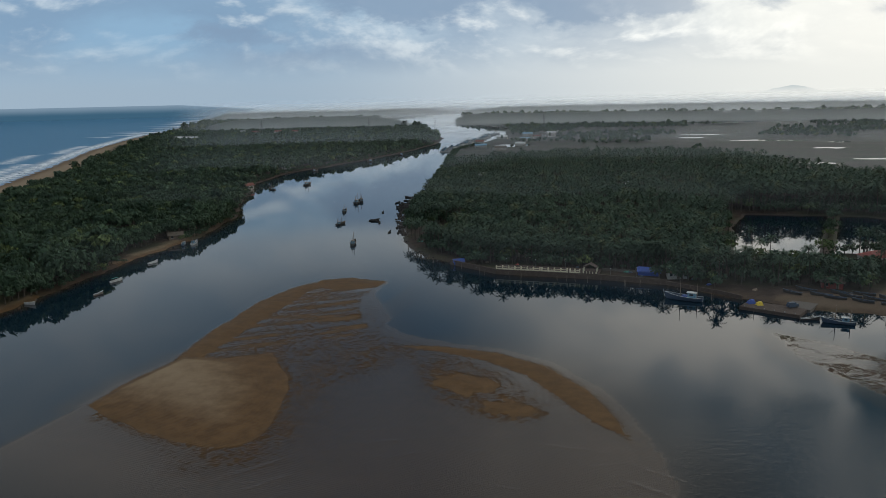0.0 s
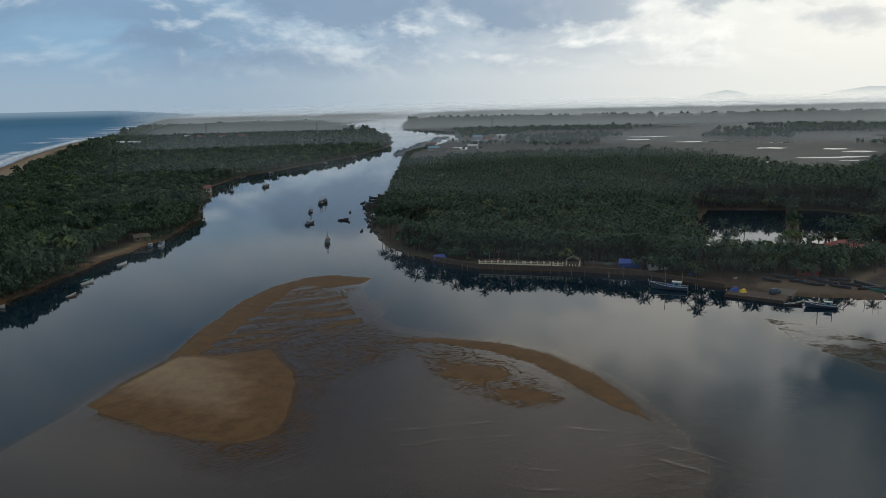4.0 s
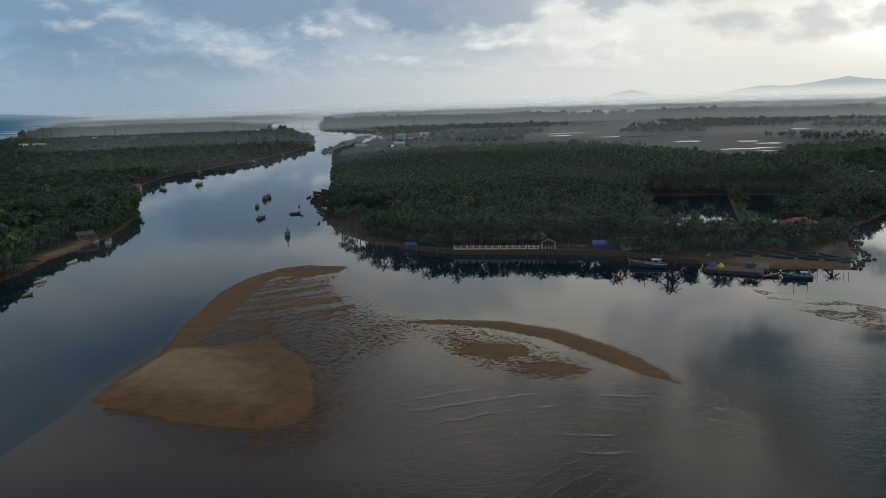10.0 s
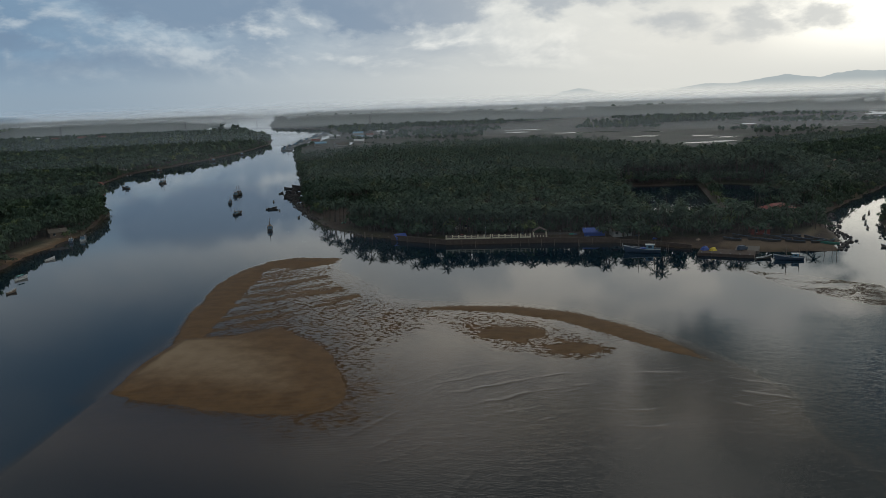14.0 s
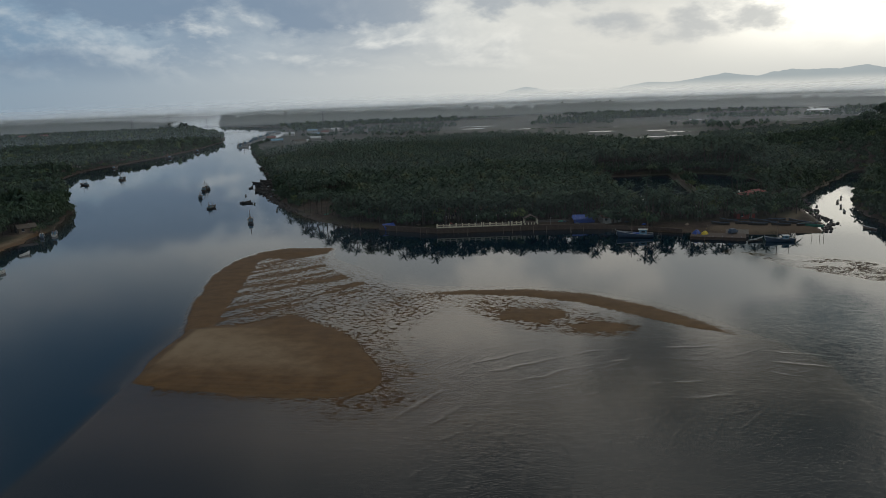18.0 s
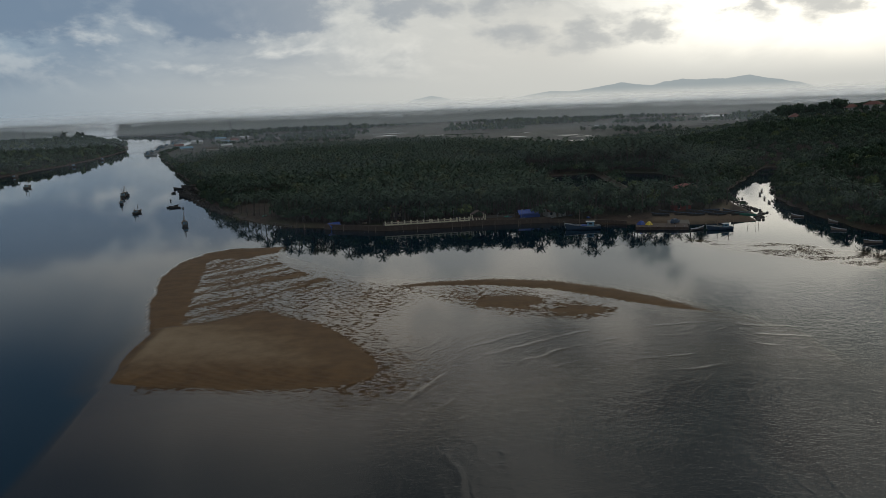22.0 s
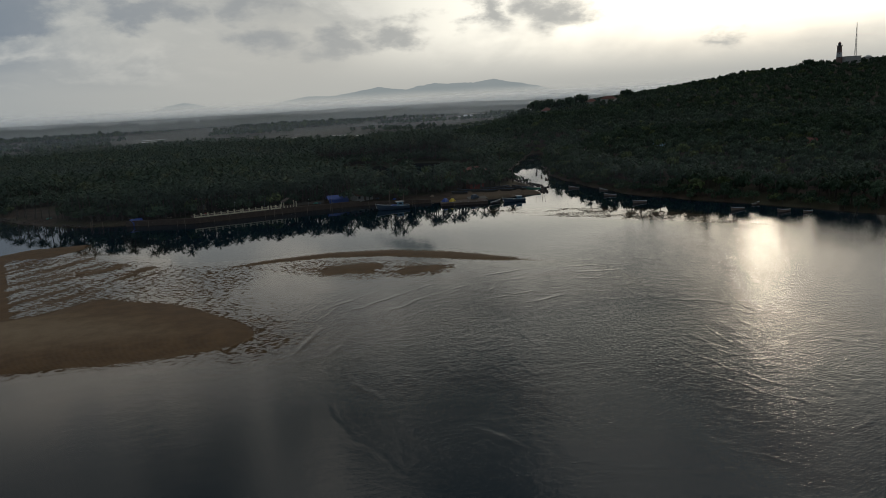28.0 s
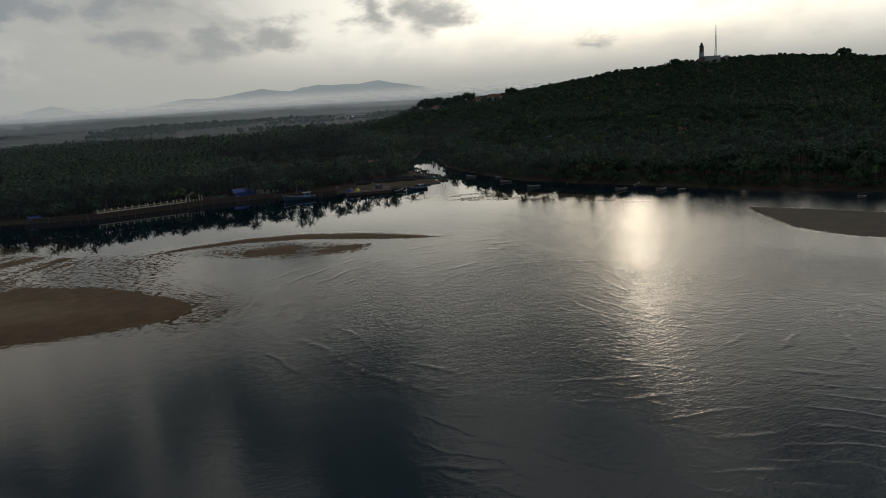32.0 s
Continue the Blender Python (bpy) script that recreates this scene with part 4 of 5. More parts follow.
def shell(length, beam, depth, sheer=0.5, stern=0.75, draft=0.35):
    """Hull sides and bottom from bow to stern, open on top."""
    g, stations = Geo(), 9
    rows = []
    for i in range(stations):
        t = i / (stations - 1)
        w = beam / 2 * (math.sin(math.pi * min(t * 0.5 / 0.55, 0.5)) ** 0.8 if t < 0.55 else 1 - (1 - stern) * ((t - 0.55) / 0.45) ** 2)
        w = max(w, 0.04)
        rail = depth + sheer * (1 - t) ** 2.2 * 1.6 + 0.25 * sheer * t ** 3
        x = length * (0.5 - t)
        rake = 0.06 * length * (1 - t) ** 3
        rows.append([(x + rake, -w, rail), (x + rake * 0.5, -w * 0.86, depth * 0.4), (x - rake * 0.3, -w * 0.35, -draft), (x - rake * 0.3, w * 0.35, -draft), (x + rake * 0.5, w * 0.86, depth * 0.4), (x + rake, w, rail)])
    v = [p for r in rows for p in r]
    f = [(a * 6 + k, (a + 1) * 6 + k, (a + 1) * 6 + k + 1, a * 6 + k + 1) for a in range(stations - 1) for k in range(5)]
    f.append(tuple((stations - 1) * 6 + k for k in range(6)))
    g.add(v, f)
    inner = Geo()
    lift = depth * 0.62
    iv = [(r[0][0] * 0.985, r[0][1] * 0.9, lift) for r in rows] + [(r[0][0] * 0.985, -r[0][1] * 0.9, lift) for r in rows]
    inner.add(iv, [(a, a + stations, a + 1 + stations, a + 1) for a in range(stations - 1)])
    sides = []
    for s in (0, 5):
        rv = [(r[s][0] + dx, r[s][1] + dy, r[s][2] + dz) for r in rows for dx, dy, dz in ((0, -0.07, -0.06), (0, 0.07, -0.06), (0, 0.07, 0.06), (0, -0.07, 0.06))]
        rf = [(a * 4 + k, (a + 1) * 4 + k, (a + 1) * 4 + (k + 1) % 4, a * 4 + (k + 1) % 4) for a in range(stations - 1) for k in range(4)]
        sides.append(Geo().add(rv, rf + [(0, 1, 2, 3), tuple((stations - 1) * 4 + k for k in (3, 2, 1, 0))]))
    return g, inner, sides, rows


def trawler(name, label, hull, top, trim, length=10.0, group="", cover=None, masts=2):
    """Wooden fishing trawler with a wheelhouse, masts and gear."""
    t = thing(name, label, "boat", group)
    b = length * 0.29
    g, deck, rail, _ = shell(length, b, length * 0.10, length * 0.06)
    part("hull", g, hull, t)
    part("deck", deck, WOOD, t)
    for r in rail:
        part("gunwale", r, trim, t)
    h, base = length * 0.17, length * 0.062
    x = -length * 0.20
    cab = part("wheelhouse", Geo().box(x, 0, base, length * 0.22, b * 0.62, h, 0, 0.94), top, t)
    part("roof", Geo().box(x, 0, base + h, length * 0.27, b * 0.72, 0.12), trim, cab)
    for y in (-0.25, 0.0, 0.25):
        part("window", Geo().box(x + length * 0.108, y * b * 0.75, base + h * 0.55, 0.05, b * 0.14, h * 0.28), GLASS, cab)
    for s in (-1, 1):
        part("side_window", Geo().box(x, s * b * 0.305, base + h * 0.55, length * 0.10, 0.05, h * 0.28), GLASS, cab)
    places = (length * 0.12, -length * 0.34)[:masts]
    for i, m in enumerate(places):
        mast = part("mast", Geo().tube((m, 0, base), (m, 0, length * (0.62 if i == 0 else 0.50)), 0.13, 0.08), WOOD, t)
        part("boom", Geo().tube((m, 0, length * 0.22), (m + length * 0.2, b * 0.15, length * 0.42), 0.05, 0.03), WOOD, mast)
    part("stem_post", Geo().tube((length * 0.55, 0, length * 0.05), (length * 0.60, 0, length * 0.26), 0.08, 0.06), trim, t)
    part("net_pile", Geo().box(length * 0.02, 0, base, length * 0.16, b * 0.5, 0.5, 8, 0.5), BLUE if cover is None else cover, t, "heaped fishing nets" if cover is None else "bright blue tarpaulin cover")
    if cover is not None:
        part("awning", Geo().box(-length * 0.01, 0, base + 0.55, length * 0.20, b * 0.7, 0.5, 0, 0.7), cover, t)
    part("fish_box", Geo().box(length * 0.24, 0.1, base, 0.7, 0.5, 0.4), WHITE, t)
    return t


def canoe(name, label, hull, inside, length=7.0, group="", canopy=None, rim=None):
    """Open outboard fishing canoe with thwarts."""
    t = thing(name, label, "boat", group)
    b = length * 0.17
    g, deck, rail, rows = shell(length, b, 0.55, 0.45, 0.55, 0.2)
    part("hull", g, hull, t)
    part("floor", deck, inside, t)
    for r in rail:
        part("gunwale", r, rim or WHITE, t)
    for x in (-0.25, -0.02, 0.2):
        part("thwart", Geo().box(x * length, 0, 0.45, 0.28, b * 0.85, 0.06), WOOD, t)
    if canopy:
        roof = part("canopy", Geo().box(-length * 0.05, 0, 1.55, length * 0.5, b * 0.9, 0.14, 0, 0.92), canopy, t)
        for x in (-0.27, 0.17):
            for s in (-1, 1):
                part("post", Geo().tube((x * length, s * b * 0.36, 0.4), (x * length, s * b * 0.36, 1.56), 0.035), STEEL, roof)
    return t


TRAWLERS = "trawlers moored in the channel"
first = stay(trawler("fishing_trawler", "dark wooden fishing trawler moored in the calm channel", WOOD_DARK, SKY, WOOD, 9.5, TRAWLERS), -88.5, 353, 0, 105)
for x, y, turn, size in ((-122, 408, 75, 0.8), (-142, 456, 100, 0.85), (-151, 496, 95, 1.15), (-244, 597, 88, 1.1), (-298, 716, 80, 0.9), (-287, 832, 140, 1.25), (-287, 932, 140, 1.2), (-258, 562, 150, 0.9), (-152, 505, 120, 1.0)):
    copy_thing(first, pose(x, y, 0, 0, 0, turn) @ Matrix.Scale(size, 4))
CANOES = "small canoes by the palm point"
little = stay(canoe("fishing_canoe", "small dark open fishing canoe on the water", WOOD_DARK, WOOD_DARK, 6.5, CANOES, rim=WOOD_DARK), -106, 422, 0, 160)
for x, y, turn, size in ((-108, 425, 40, 1), (-115, 456, 100, 0.8), (-122, 500, 80, 1.0), (-124, 529, 170, 1.1), (-113, 494, 175, 1.3), (-98, 450, 110, 0.8), (-101, 417, 100, 0.7), (-83, 388, 95, 0.8), (-118, 512, 10, 1.2), (-112, 486, 165, 1.2), (-110, 478, 178, 1.3), (-106, 470, 172, 1.2), (-103, 462, 160, 1.1), (-111, 498, 20, 1.1), (-90, 455, 100, 0.7), (-116, 520, 165, 1.2), (-104, 476, 150, 1.1), (-99, 463, 140, 1.0), (-121, 541, 170, 1.2), (-118, 533, 15, 1.0)):
    copy_thing(little, pose(x, y, max(level(x, y), 0) if level(x, y) > 0 else 0, 0, 0, turn) @ Matrix.Scale(size, 4))

stay(trawler("fishing_trawler", "pale blue and white trawler moored against the sandy bank", WHITE, SKY, BLUE, 8.5, ""), -171.5, 337, 0, 108)
stay(trawler("fishing_trawler", "blue trawler moored beside the sandy bank", BLUE, SKY, WHITE, 7), -175.5, 333.5, 0.05, 116)
stay(canoe("covered_canoe", "white canoe with a green awning near the bank", WHITE, WOOD_DARK, 6.0, canopy=GREEN), -152, 257, 0, 82)
stay(canoe("fishing_canoe", "white open canoe lying off the bank", WHITE, WOOD_DARK, 5.2), -161, 291, 0, 78)
stay(canoe("fishing_canoe", "small grey canoe lying off the bank", WOOD, WOOD_DARK, 4.2), -143, 237, 0, 80)
stay(canoe("fishing_canoe", "white canoe pulled up on the sand", WHITE, WOOD_DARK, 4.6), -158, 219, 0.15, 5)

stay(trawler("fishing_trawler", "dark blue trawler with tall masts and a blue tarpaulin", BLUE, SKY, WHITE, 12.5, "", TARP), 72, 280, 0, 168)
stay(trawler("fishing_trawler", "small blue and white trawler moored off the point", BLUE, SKY, WHITE, 9.0), 118, 262, 0, 172)
stay(canoe("fishing_canoe", "small dark canoe beside the quay", WOOD_DARK, WOOD, 6), 110, 264, 0, 20)
BEACHED = "boats beached on the point"
ashore = stay(canoe("beached_boat", "dark blue fishing boat pulled up on the sandy point", WOOD_DARK, WOOD_DARK, 6.8, BEACHED, rim=BLUE), 117, 290, level(117, 290) + 0.15, 168)
for i, (x, y, turn) in enumerate(((121, 287, 160), (126, 290, 172), (129, 285, 150), (133, 288, 168), (137, 284, 20), (124, 294, 178), (131, 294, 165), (138, 290, 150), (142, 287, 35), (113, 296, 175), (108, 291, 140))):
    copy_thing(ashore, pose(x, y, level(x, y) + 0.15, 0, 4 * (-1) ** i, turn))
stay(canoe("beached_boat", "green fishing boat pulled up on the sandy point", GREEN, WOOD_DARK, 7.5, rim=GREEN), 140, 283, level(140, 283) + 0.15, 155)
CREEK = "canoes along the far creek bank"
pale = stay(canoe("fishing_canoe", "grey fishing canoe lying below the wooded hill", WOOD, WOOD_DARK, 5.5, CREEK), 160, 185, 0, 175)
for x, y, turn, size in ((173, 189, 10, 0.8), (167, 172, 178, 1), (171, 166, 175, 0.7), (149, 222, 165, 1.0), (159, 278, 120, 0.9), (154, 246, 130, 0.9), (184, 108, 170, 0.7), (163, 262, 100, 0.8), (176, 330, 60, 1), (182, 344, 55, 1.1), (190, 356, 60, 1.0), (171, 318, 70, 0.9)):
    copy_thing(pale, pose(x, y, max(level(x, y), 0.0), 0, 0, turn) @ Matrix.Scale(size, 4))
HARBOUR = "trawlers at the far fishing harbour"
for i in range(26):
    rng = random.Random(500 + i)
    t = i / 25
    x, y = -246 - 50 * t + rng.uniform(-7, 3), 985 + 480 * t + rng.uniform(-5, 5)
    if i == 0:
        docked = stay(trawler("docked_trawler", "blue and white trawler packed into the far harbour", WHITE, SKY, BLUE, 14, HARBOUR), x, y, 0, 20)
    else:
        copy_thing(docked, pose(x, y, 0, 0, 0, rng.uniform(-20, 60)))

# ---- shore walls, quay, buildings ----


def balustrade(x0, x1, y, z, label):
    t = thing("balustrade", label, "fence", "balustrades along the shore wall")
    part("plinth", Geo().box((x0 + x1) / 2, y, z, x1 - x0, 0.35, 0.45), CREAM, t)
    part("top_rail", Geo().box((x0 + x1) / 2, y, z + 0.95, x1 - x0, 0.22, 0.14), CREAM, t)
    k = max(2, round((x1 - x0) / 2.6))
    for i in range(k + 1):
        post = part("post", Geo().box(x0 + (x1 - x0) * i / k, y, z, 0.5, 0.5, 1.5), CREAM, t)
        part("cap", Geo().box(x0 + (x1 - x0) * i / k, y, z + 1.5, 0.62, 0.62, 0.14, 0, 0.6), CREAM, post)
    return t


quay_z = 2.1
wall = thing("shore_wall", "dark laterite retaining wall along the river bank", "wall")
for (ax, ay), (bx, by) in zip([(-26, 318), (-2, 304.4), (39, 303.8), (65, 301), (84, 290.5)], [(-2, 304.4), (39, 303.8), (65, 301), (84, 290.5), (91, 285)]):
    L = math.hypot(bx - ax, by - ay)
    hgt = 2.1 if ax < 60 else 1.5
    part("wall_panel", Geo().box((ax + bx) / 2, (ay + by) / 2, -0.6, L + 0.3, 0.7, hgt + 0.6, math.degrees(math.atan2(by - ay, bx - ax))), STONE, wall)
terrace = tagged(part("terrace", Geo().box(18.5, 309.2, 0.2, 42, 9.5, quay_z - 0.25), STONE), "paved terrace behind the shore wall", "terrace", kind="structure")
balustrade(-2, 16, 304.5, quay_z, "cream plaster balustrade above the river wall")
balustrade(16.8, 27, 304.5, quay_z, "cream plaster balustrade above the river wall")
balustrade(28.2, 32, 304.4, quay_z, "short cream plaster balustrade beside the gateway")

gate = thing("river_gateway", "white gabled river gateway with slim columns", "pavilion")
part("platform", Geo().box(36, 306, 0.4, 6.4, 5, 1.85), STONE, gate)
for x in (33.4, 38.6):
    for y in (304.2, 308):
        col = part("column", Geo().box(x, y, 2.25, 0.35, 0.35, 2.2), CREAM, gate)
        part("capital", Geo().box(x, y, 4.4, 0.5, 0.5, 0.1), CREAM, col)
part("roof", Geo().gable(0, 0, 0, 3.8, 5.2, 1.3, 0.15, 0.25), STONE, gate).matrix_basis = pose(36, 306, 4.5, 0, 0, 90)
for x in (33.6, 34.8, 36, 37.2, 38.4):
    part("baluster", Geo().box(x, 303.8, 2.25, 0.3, 0.3, 0.8), CREAM, gate)


def house(name, label, x, y, sx, sy, h, wall, roof, turn=0.0, rise=2.0, kind="gable", group="", z=None, doors=1):
    """House with walls, a pitched roof, a door and windows in frames."""
    t = thing(name, label, "house", group)
    part("wall", Geo().box(0, 0, -0.6, sx, sy, h + 0.6), wall, t)
    part("roof", Geo().gable(0, 0, h, sx, sy, rise, 0.18, 0.6) if kind == "gable" else (Geo().hip(0, 0, h, sx, sy, rise) if kind == "hip" else Geo().box(0, 0, h, sx + 0.5, sy + 0.5, 0.3)), roof, t)
    if kind == "gable":
        for s in (-1, 1):
            part("gable_end", Geo().add([(s * sx / 2, -sy / 2, h), (s * sx / 2, sy / 2, h), (s * sx / 2, 0, h + rise), (s * (sx / 2 - 0.25), -sy / 2, h), (s * (sx / 2 - 0.25), sy / 2, h), (s * (sx / 2 - 0.25), 0, h + rise)], [(0, 1, 2), (5, 4, 3), (0, 3, 4, 1), (1, 4, 5, 2), (2, 5, 3, 0)]), wall, t)
    k = max(2, int(sx // 2.6))
    for s in (-1, 1):
        for i in range(k):
            wx = -sx / 2 + sx * (i + 0.5) / k
            if s < 0 and i == k // 2 and doors:
                part("door", Geo().box(wx, s * (sy / 2 + 0.03), 0, 1.0, 0.08, 2.05), WOOD, t)
            else:
                w = part("window", Geo().box(wx, s * (sy / 2 + 0.03), 1.0, 1.0, 0.08, 1.1), GLASS, t)
                part("sill", Geo().box(wx, s * (sy / 2 + 0.09), 0.92, 1.2, 0.2, 0.09), WHITE, w)
    zz = level(x, y) if z is None else z
    return stay(t, x, y, zz, turn)


house("villa", "cream villa with clay tile roof among the palms", 18, 333, 13, 8, 3.6, CREAM, TILE, 4, 2.4, "hip")
house("villa", "cream outbuilding with a clay tile roof behind the arcade", 3, 334, 8, 6, 3.0, CREAM, TILE, -6, 1.8)
house("cottage", "whitewashed cottage with a grey roof under palms", 70, 341, 8, 5, 2.8, PLASTER, CONCRETE, 5, 1.5)
house("boat_shed", "patched shed with a rusty red roof by the quay", 69, 309, 8, 6, 2.6, PLASTER, TILE, 8, 1.7)
house("cottage", "house with a faded red roof near the creek", 146, 349, 13, 8, 3.2, PLASTER, RED, 20, 2.2, "hip")
house("cottage", "teal walled house with a faded pink roof beside the creek track", 237, 506, 14, 8, 4.5, painted("teal_plaster", (0.10, 0.27, 0.28), 0.85), painted("pink_roof_sheet", (0.30, 0.17, 0.15), 0.8), 30, 1.2)
house("cottage", "low white house beside the creek track", 226, 486, 10, 7, 3, PLASTER, TILE, 25, 1.8)
house("cottage", "small white house seen through the palms", 28, 600, 9, 6, 3, PLASTER, WHITE, 0, 1.5)
house("cottage", "small house by the grove clearing", -104, 655, 8, 6, 3, PLASTER, WHITE, 30, 1.5)
house("cottage", "low brick hut behind the boats", 122, 303, 7, 5, 2.5, RED, THATCH, -5, 1.3)
house("bank_hut", "open thatched hut on the sandy bank", -186, 341, 7, 5, 2.4, WOOD, THATCH, 40, 1.3)
house("bank_house", "small house with a red roof on the wooded bank", -279, 560, 7, 5, 3, PLASTER, TILE, 60, 1.6)
house("bank_house", "low white house on the far bank", -334, 722, 10, 6, 3, PLASTER, WHITE, 70, 1.6)

yard_wall = thing("yard_wall", "low stained plaster wall round a yard by the river", "wall")
for k in range(5):
    part("wall_panel", Geo().box(-5.2 + 2.6 * k, 0, -0.3, 2.3, 0.22, 1.3), CONCRETE, yard_wall)
for k in range(6):
    pier = part("pier", Geo().box(-6.5 + 2.6 * k, 0, -0.3, 0.34, 0.34, 1.5), CONCRETE, yard_wall)
    part("cap", Geo().box(-6.5 + 2.6 * k, 0, 1.2, 0.44, 0.44, 0.12, 0, 0.6), CONCRETE, pier)
stay(yard_wall, 46.5, 313.5, level(46.5, 313.5), -3)

tent = thing("tarpaulin_shelter", "large bright blue tarpaulin shelter on the quay", "shelter")
part("cover", Geo().gable(0, 0, 1.6, 8.6, 4.6, 1.4, 0.05, 0.4), TARP, tent)
part("side_sheet", Geo().box(0, -2.45, 0.0, 8.4, 0.06, 1.7), TARP, tent)
for x in (-4, 0, 4):
    for y in (-2.2, 2.2):
        part("pole", Geo().tube((x, y, -0.3), (x, y, 1.7), 0.05), WOOD, tent)
stay(tent, 58.5, 310.5, level(58.5, 310.5), -4)
small = thing("tarpaulin_shelter", "small blue tarpaulin shelter on the muddy bank", "shelter")
part("cover", Geo().gable(0, 0, 1.2, 4.6, 3.4, 1.2, 0.05, 0.3), TARP, small)
part("side_sheet", Geo().box(0, -1.75, 0.0, 4.6, 0.06, 1.3), TARP, small)
for x in (-2, 2):
    for y in (-1.5, 1.5):
        part("pole", Geo().tube((x, y, -0.3), (x, y, 1.3), 0.05), WOOD, small)
stay(small, -22.5, 318.5, level(-22.5, 318.5), 28)

quay = thing("quay", "rough stone and concrete quay standing in the shallows", "quay")
part("body", Geo().box(0, 0, -1.2, 19, 9, 2.1), STONE, quay)
part("deck", Geo().box(0, 0, 0.9, 18.8, 8.8, 0.18), STONE, quay)
ramp = part("ramp", Geo().box(6.5, 13, -0.6, 8, 18, 1.62), CONCRETE, quay)
for i in range(6):
    part("bollard", Geo().tube((-8 + i * 3.2, -4, 1.05), (-8 + i * 3.2, -4, 1.5), 0.16), STEEL, quay)
stay(quay, 100, 272.5, 0, -22)
for name, x, y, mat, size, label in (("covered_load", 93.5, 276.5, TARP, 1.0, "blue tarpaulin covered heap on the quay"), ("covered_load", 96, 275, YELLOW, 0.85, "yellow tarpaulin covered heap on the quay")):
    t = thing(name, label, "heap", "covered heaps on the quay")
    part("cover", Geo().box(0, 0, 0, 2.6, 2.2, 1.0, 10, 0.6).box(0.2, 0.1, 1.0, 1.5, 1.2, 0.4, 20, 0.6), mat, t)
    part("rope", Geo().tube((-1.3, 0, 0.5), (1.3, 0.1, 0.55), 0.04), WOOD, t)
    stay(t, x, y, 1.08, 15, size)
cart = thing("parked_van", "small dull blue van parked on the quay", "van")
part("body", Geo().box(0, 0, 0.35, 3.6, 1.6, 0.9).box(-0.4, 0, 1.25, 2.4, 1.5, 0.6, 0, 0.85), BLUE, cart)
part("windscreen", Geo().box(0.86, 0, 1.3, 0.1, 1.3, 0.45), GLASS, cart)
for x in (-1.1, 1.1):
    for y in (-0.75, 0.75):
        part("wheel", Geo().tube((x, y - 0.1, 0.32), (x, y + 0.1, 0.32), 0.32, sides=10), BLACK, cart)
stay(cart, 106, 274, 1.08, 30)

# ---- landmarks ----


def lattice(name, label, x, y, top, width, mat, arms=3, z=None):
    """Lattice mast or pylon on four legs with braces and cross arms."""
    t = thing(name, label, "pylon", "pylons by the river" if arms else "")
    zb = level(x, y) if z is None else z
    for sx in (-1, 1):
        for sy in (-1, 1):
            part("leg", Geo().tube((sx * width / 2, sy * width / 2, -0.5), (sx * width * 0.06, sy * width * 0.06, top), width * 0.03 + 0.05, width * 0.012 + 0.04, 4), mat, t)
    for i in range(8):
        za, w = top * i / 8, width / 2 * (1 - 0.88 * i / 8)
        zc, w2 = top * (i + 1) / 8, width / 2 * (1 - 0.88 * (i + 1) / 8)
        g = Geo()
        for a, b in (((-1, -1), (1, -1)), ((1, -1), (1, 1)), ((1, 1), (-1, 1)), ((-1, 1), (-1, -1))):
            g.tube((a[0] * w, a[1] * w, za), (b[0] * w2, b[1] * w2, zc), 0.05 + width * 0.008, sides=3)
            g.tube((b[0] * w, b[1] * w, za), (a[0] * w2, a[1] * w2, zc), 0.05 + width * 0.008, sides=3)
        part("brace", g, mat, t)
    for i in range(arms):
        part("cross_arm", Geo().box(0, 0, top * (0.72 + 0.12 * i), width * 1.5, 0.35, 0.35), mat, t)
    return stay(t, x, y, zb, 15)


lattice("pylon", "grey steel lattice pylon standing in the mist", -222, 1589, 35, 6, STEEL)
lattice("pylon", "grey steel lattice pylon standing in the mist", -587, 1522, 31, 6, STEEL)
lattice("pylon", "grey steel lattice pylon standing in the mist", -835, 1500, 30, 6, STEEL)
lattice("pylon", "grey steel lattice pylon standing in the mist", -470, 1620, 32, 6, STEEL)

LX, LY = 746.0, 587.0
lz = level(LX, LY)
light = thing("lighthouse", "stone lighthouse with a gallery and lantern on the hilltop", "lighthouse")
part("tower", Geo().tube((0, 0, -2), (0, 0, 17), 3.3, 2.4, 14), painted("lighthouse_stone", (0.20, 0.13, 0.11), 0.85), light)
part("white_band", Geo().tube((0, 0, 5), (0, 0, 10), 3.12, 2.86, 14), WHITE, light)
part("gallery", Geo().tube((0, 0, 17), (0, 0, 17.6), 3.1, 3.3, 14), CONCRETE, light)
for i in range(12):
    a = 2 * math.pi * i / 12
    part("rail_post", Geo().tube((3.1 * math.cos(a), 3.1 * math.sin(a), 17.6), (3.1 * math.cos(a), 3.1 * math.sin(a), 18.7), 0.08, sides=4), STEEL, light)
lantern = part("lantern", Geo().tube((0, 0, 17.6), (0, 0, 20.2), 1.6, 1.6, 10), GLASS, light)
part("dome", Geo().tube((0, 0, 20.2), (0, 0, 22), 1.9, 0.2, 10), RED, lantern)
for z in (4, 8.5, 13):
    part("window", Geo().box(-2.3, -2.0, z, 0.7, 0.7, 1.3, 45), GLASS, light)
stay(light, LX, LY, lz + 2.5)
house("keeper_house", "pale flat-roofed keeper's building beside the lighthouse", 753, 577, 17, 10, 7, PLASTER, CONCRETE, -35, 2, "flat", z=lz + 0.5)
house("keeper_house", "small pale annex beside the radio mast", 768, 568, 7, 6, 6, PLASTER, WHITE, -35, 1.8, "hip", z=lz + 0.3)
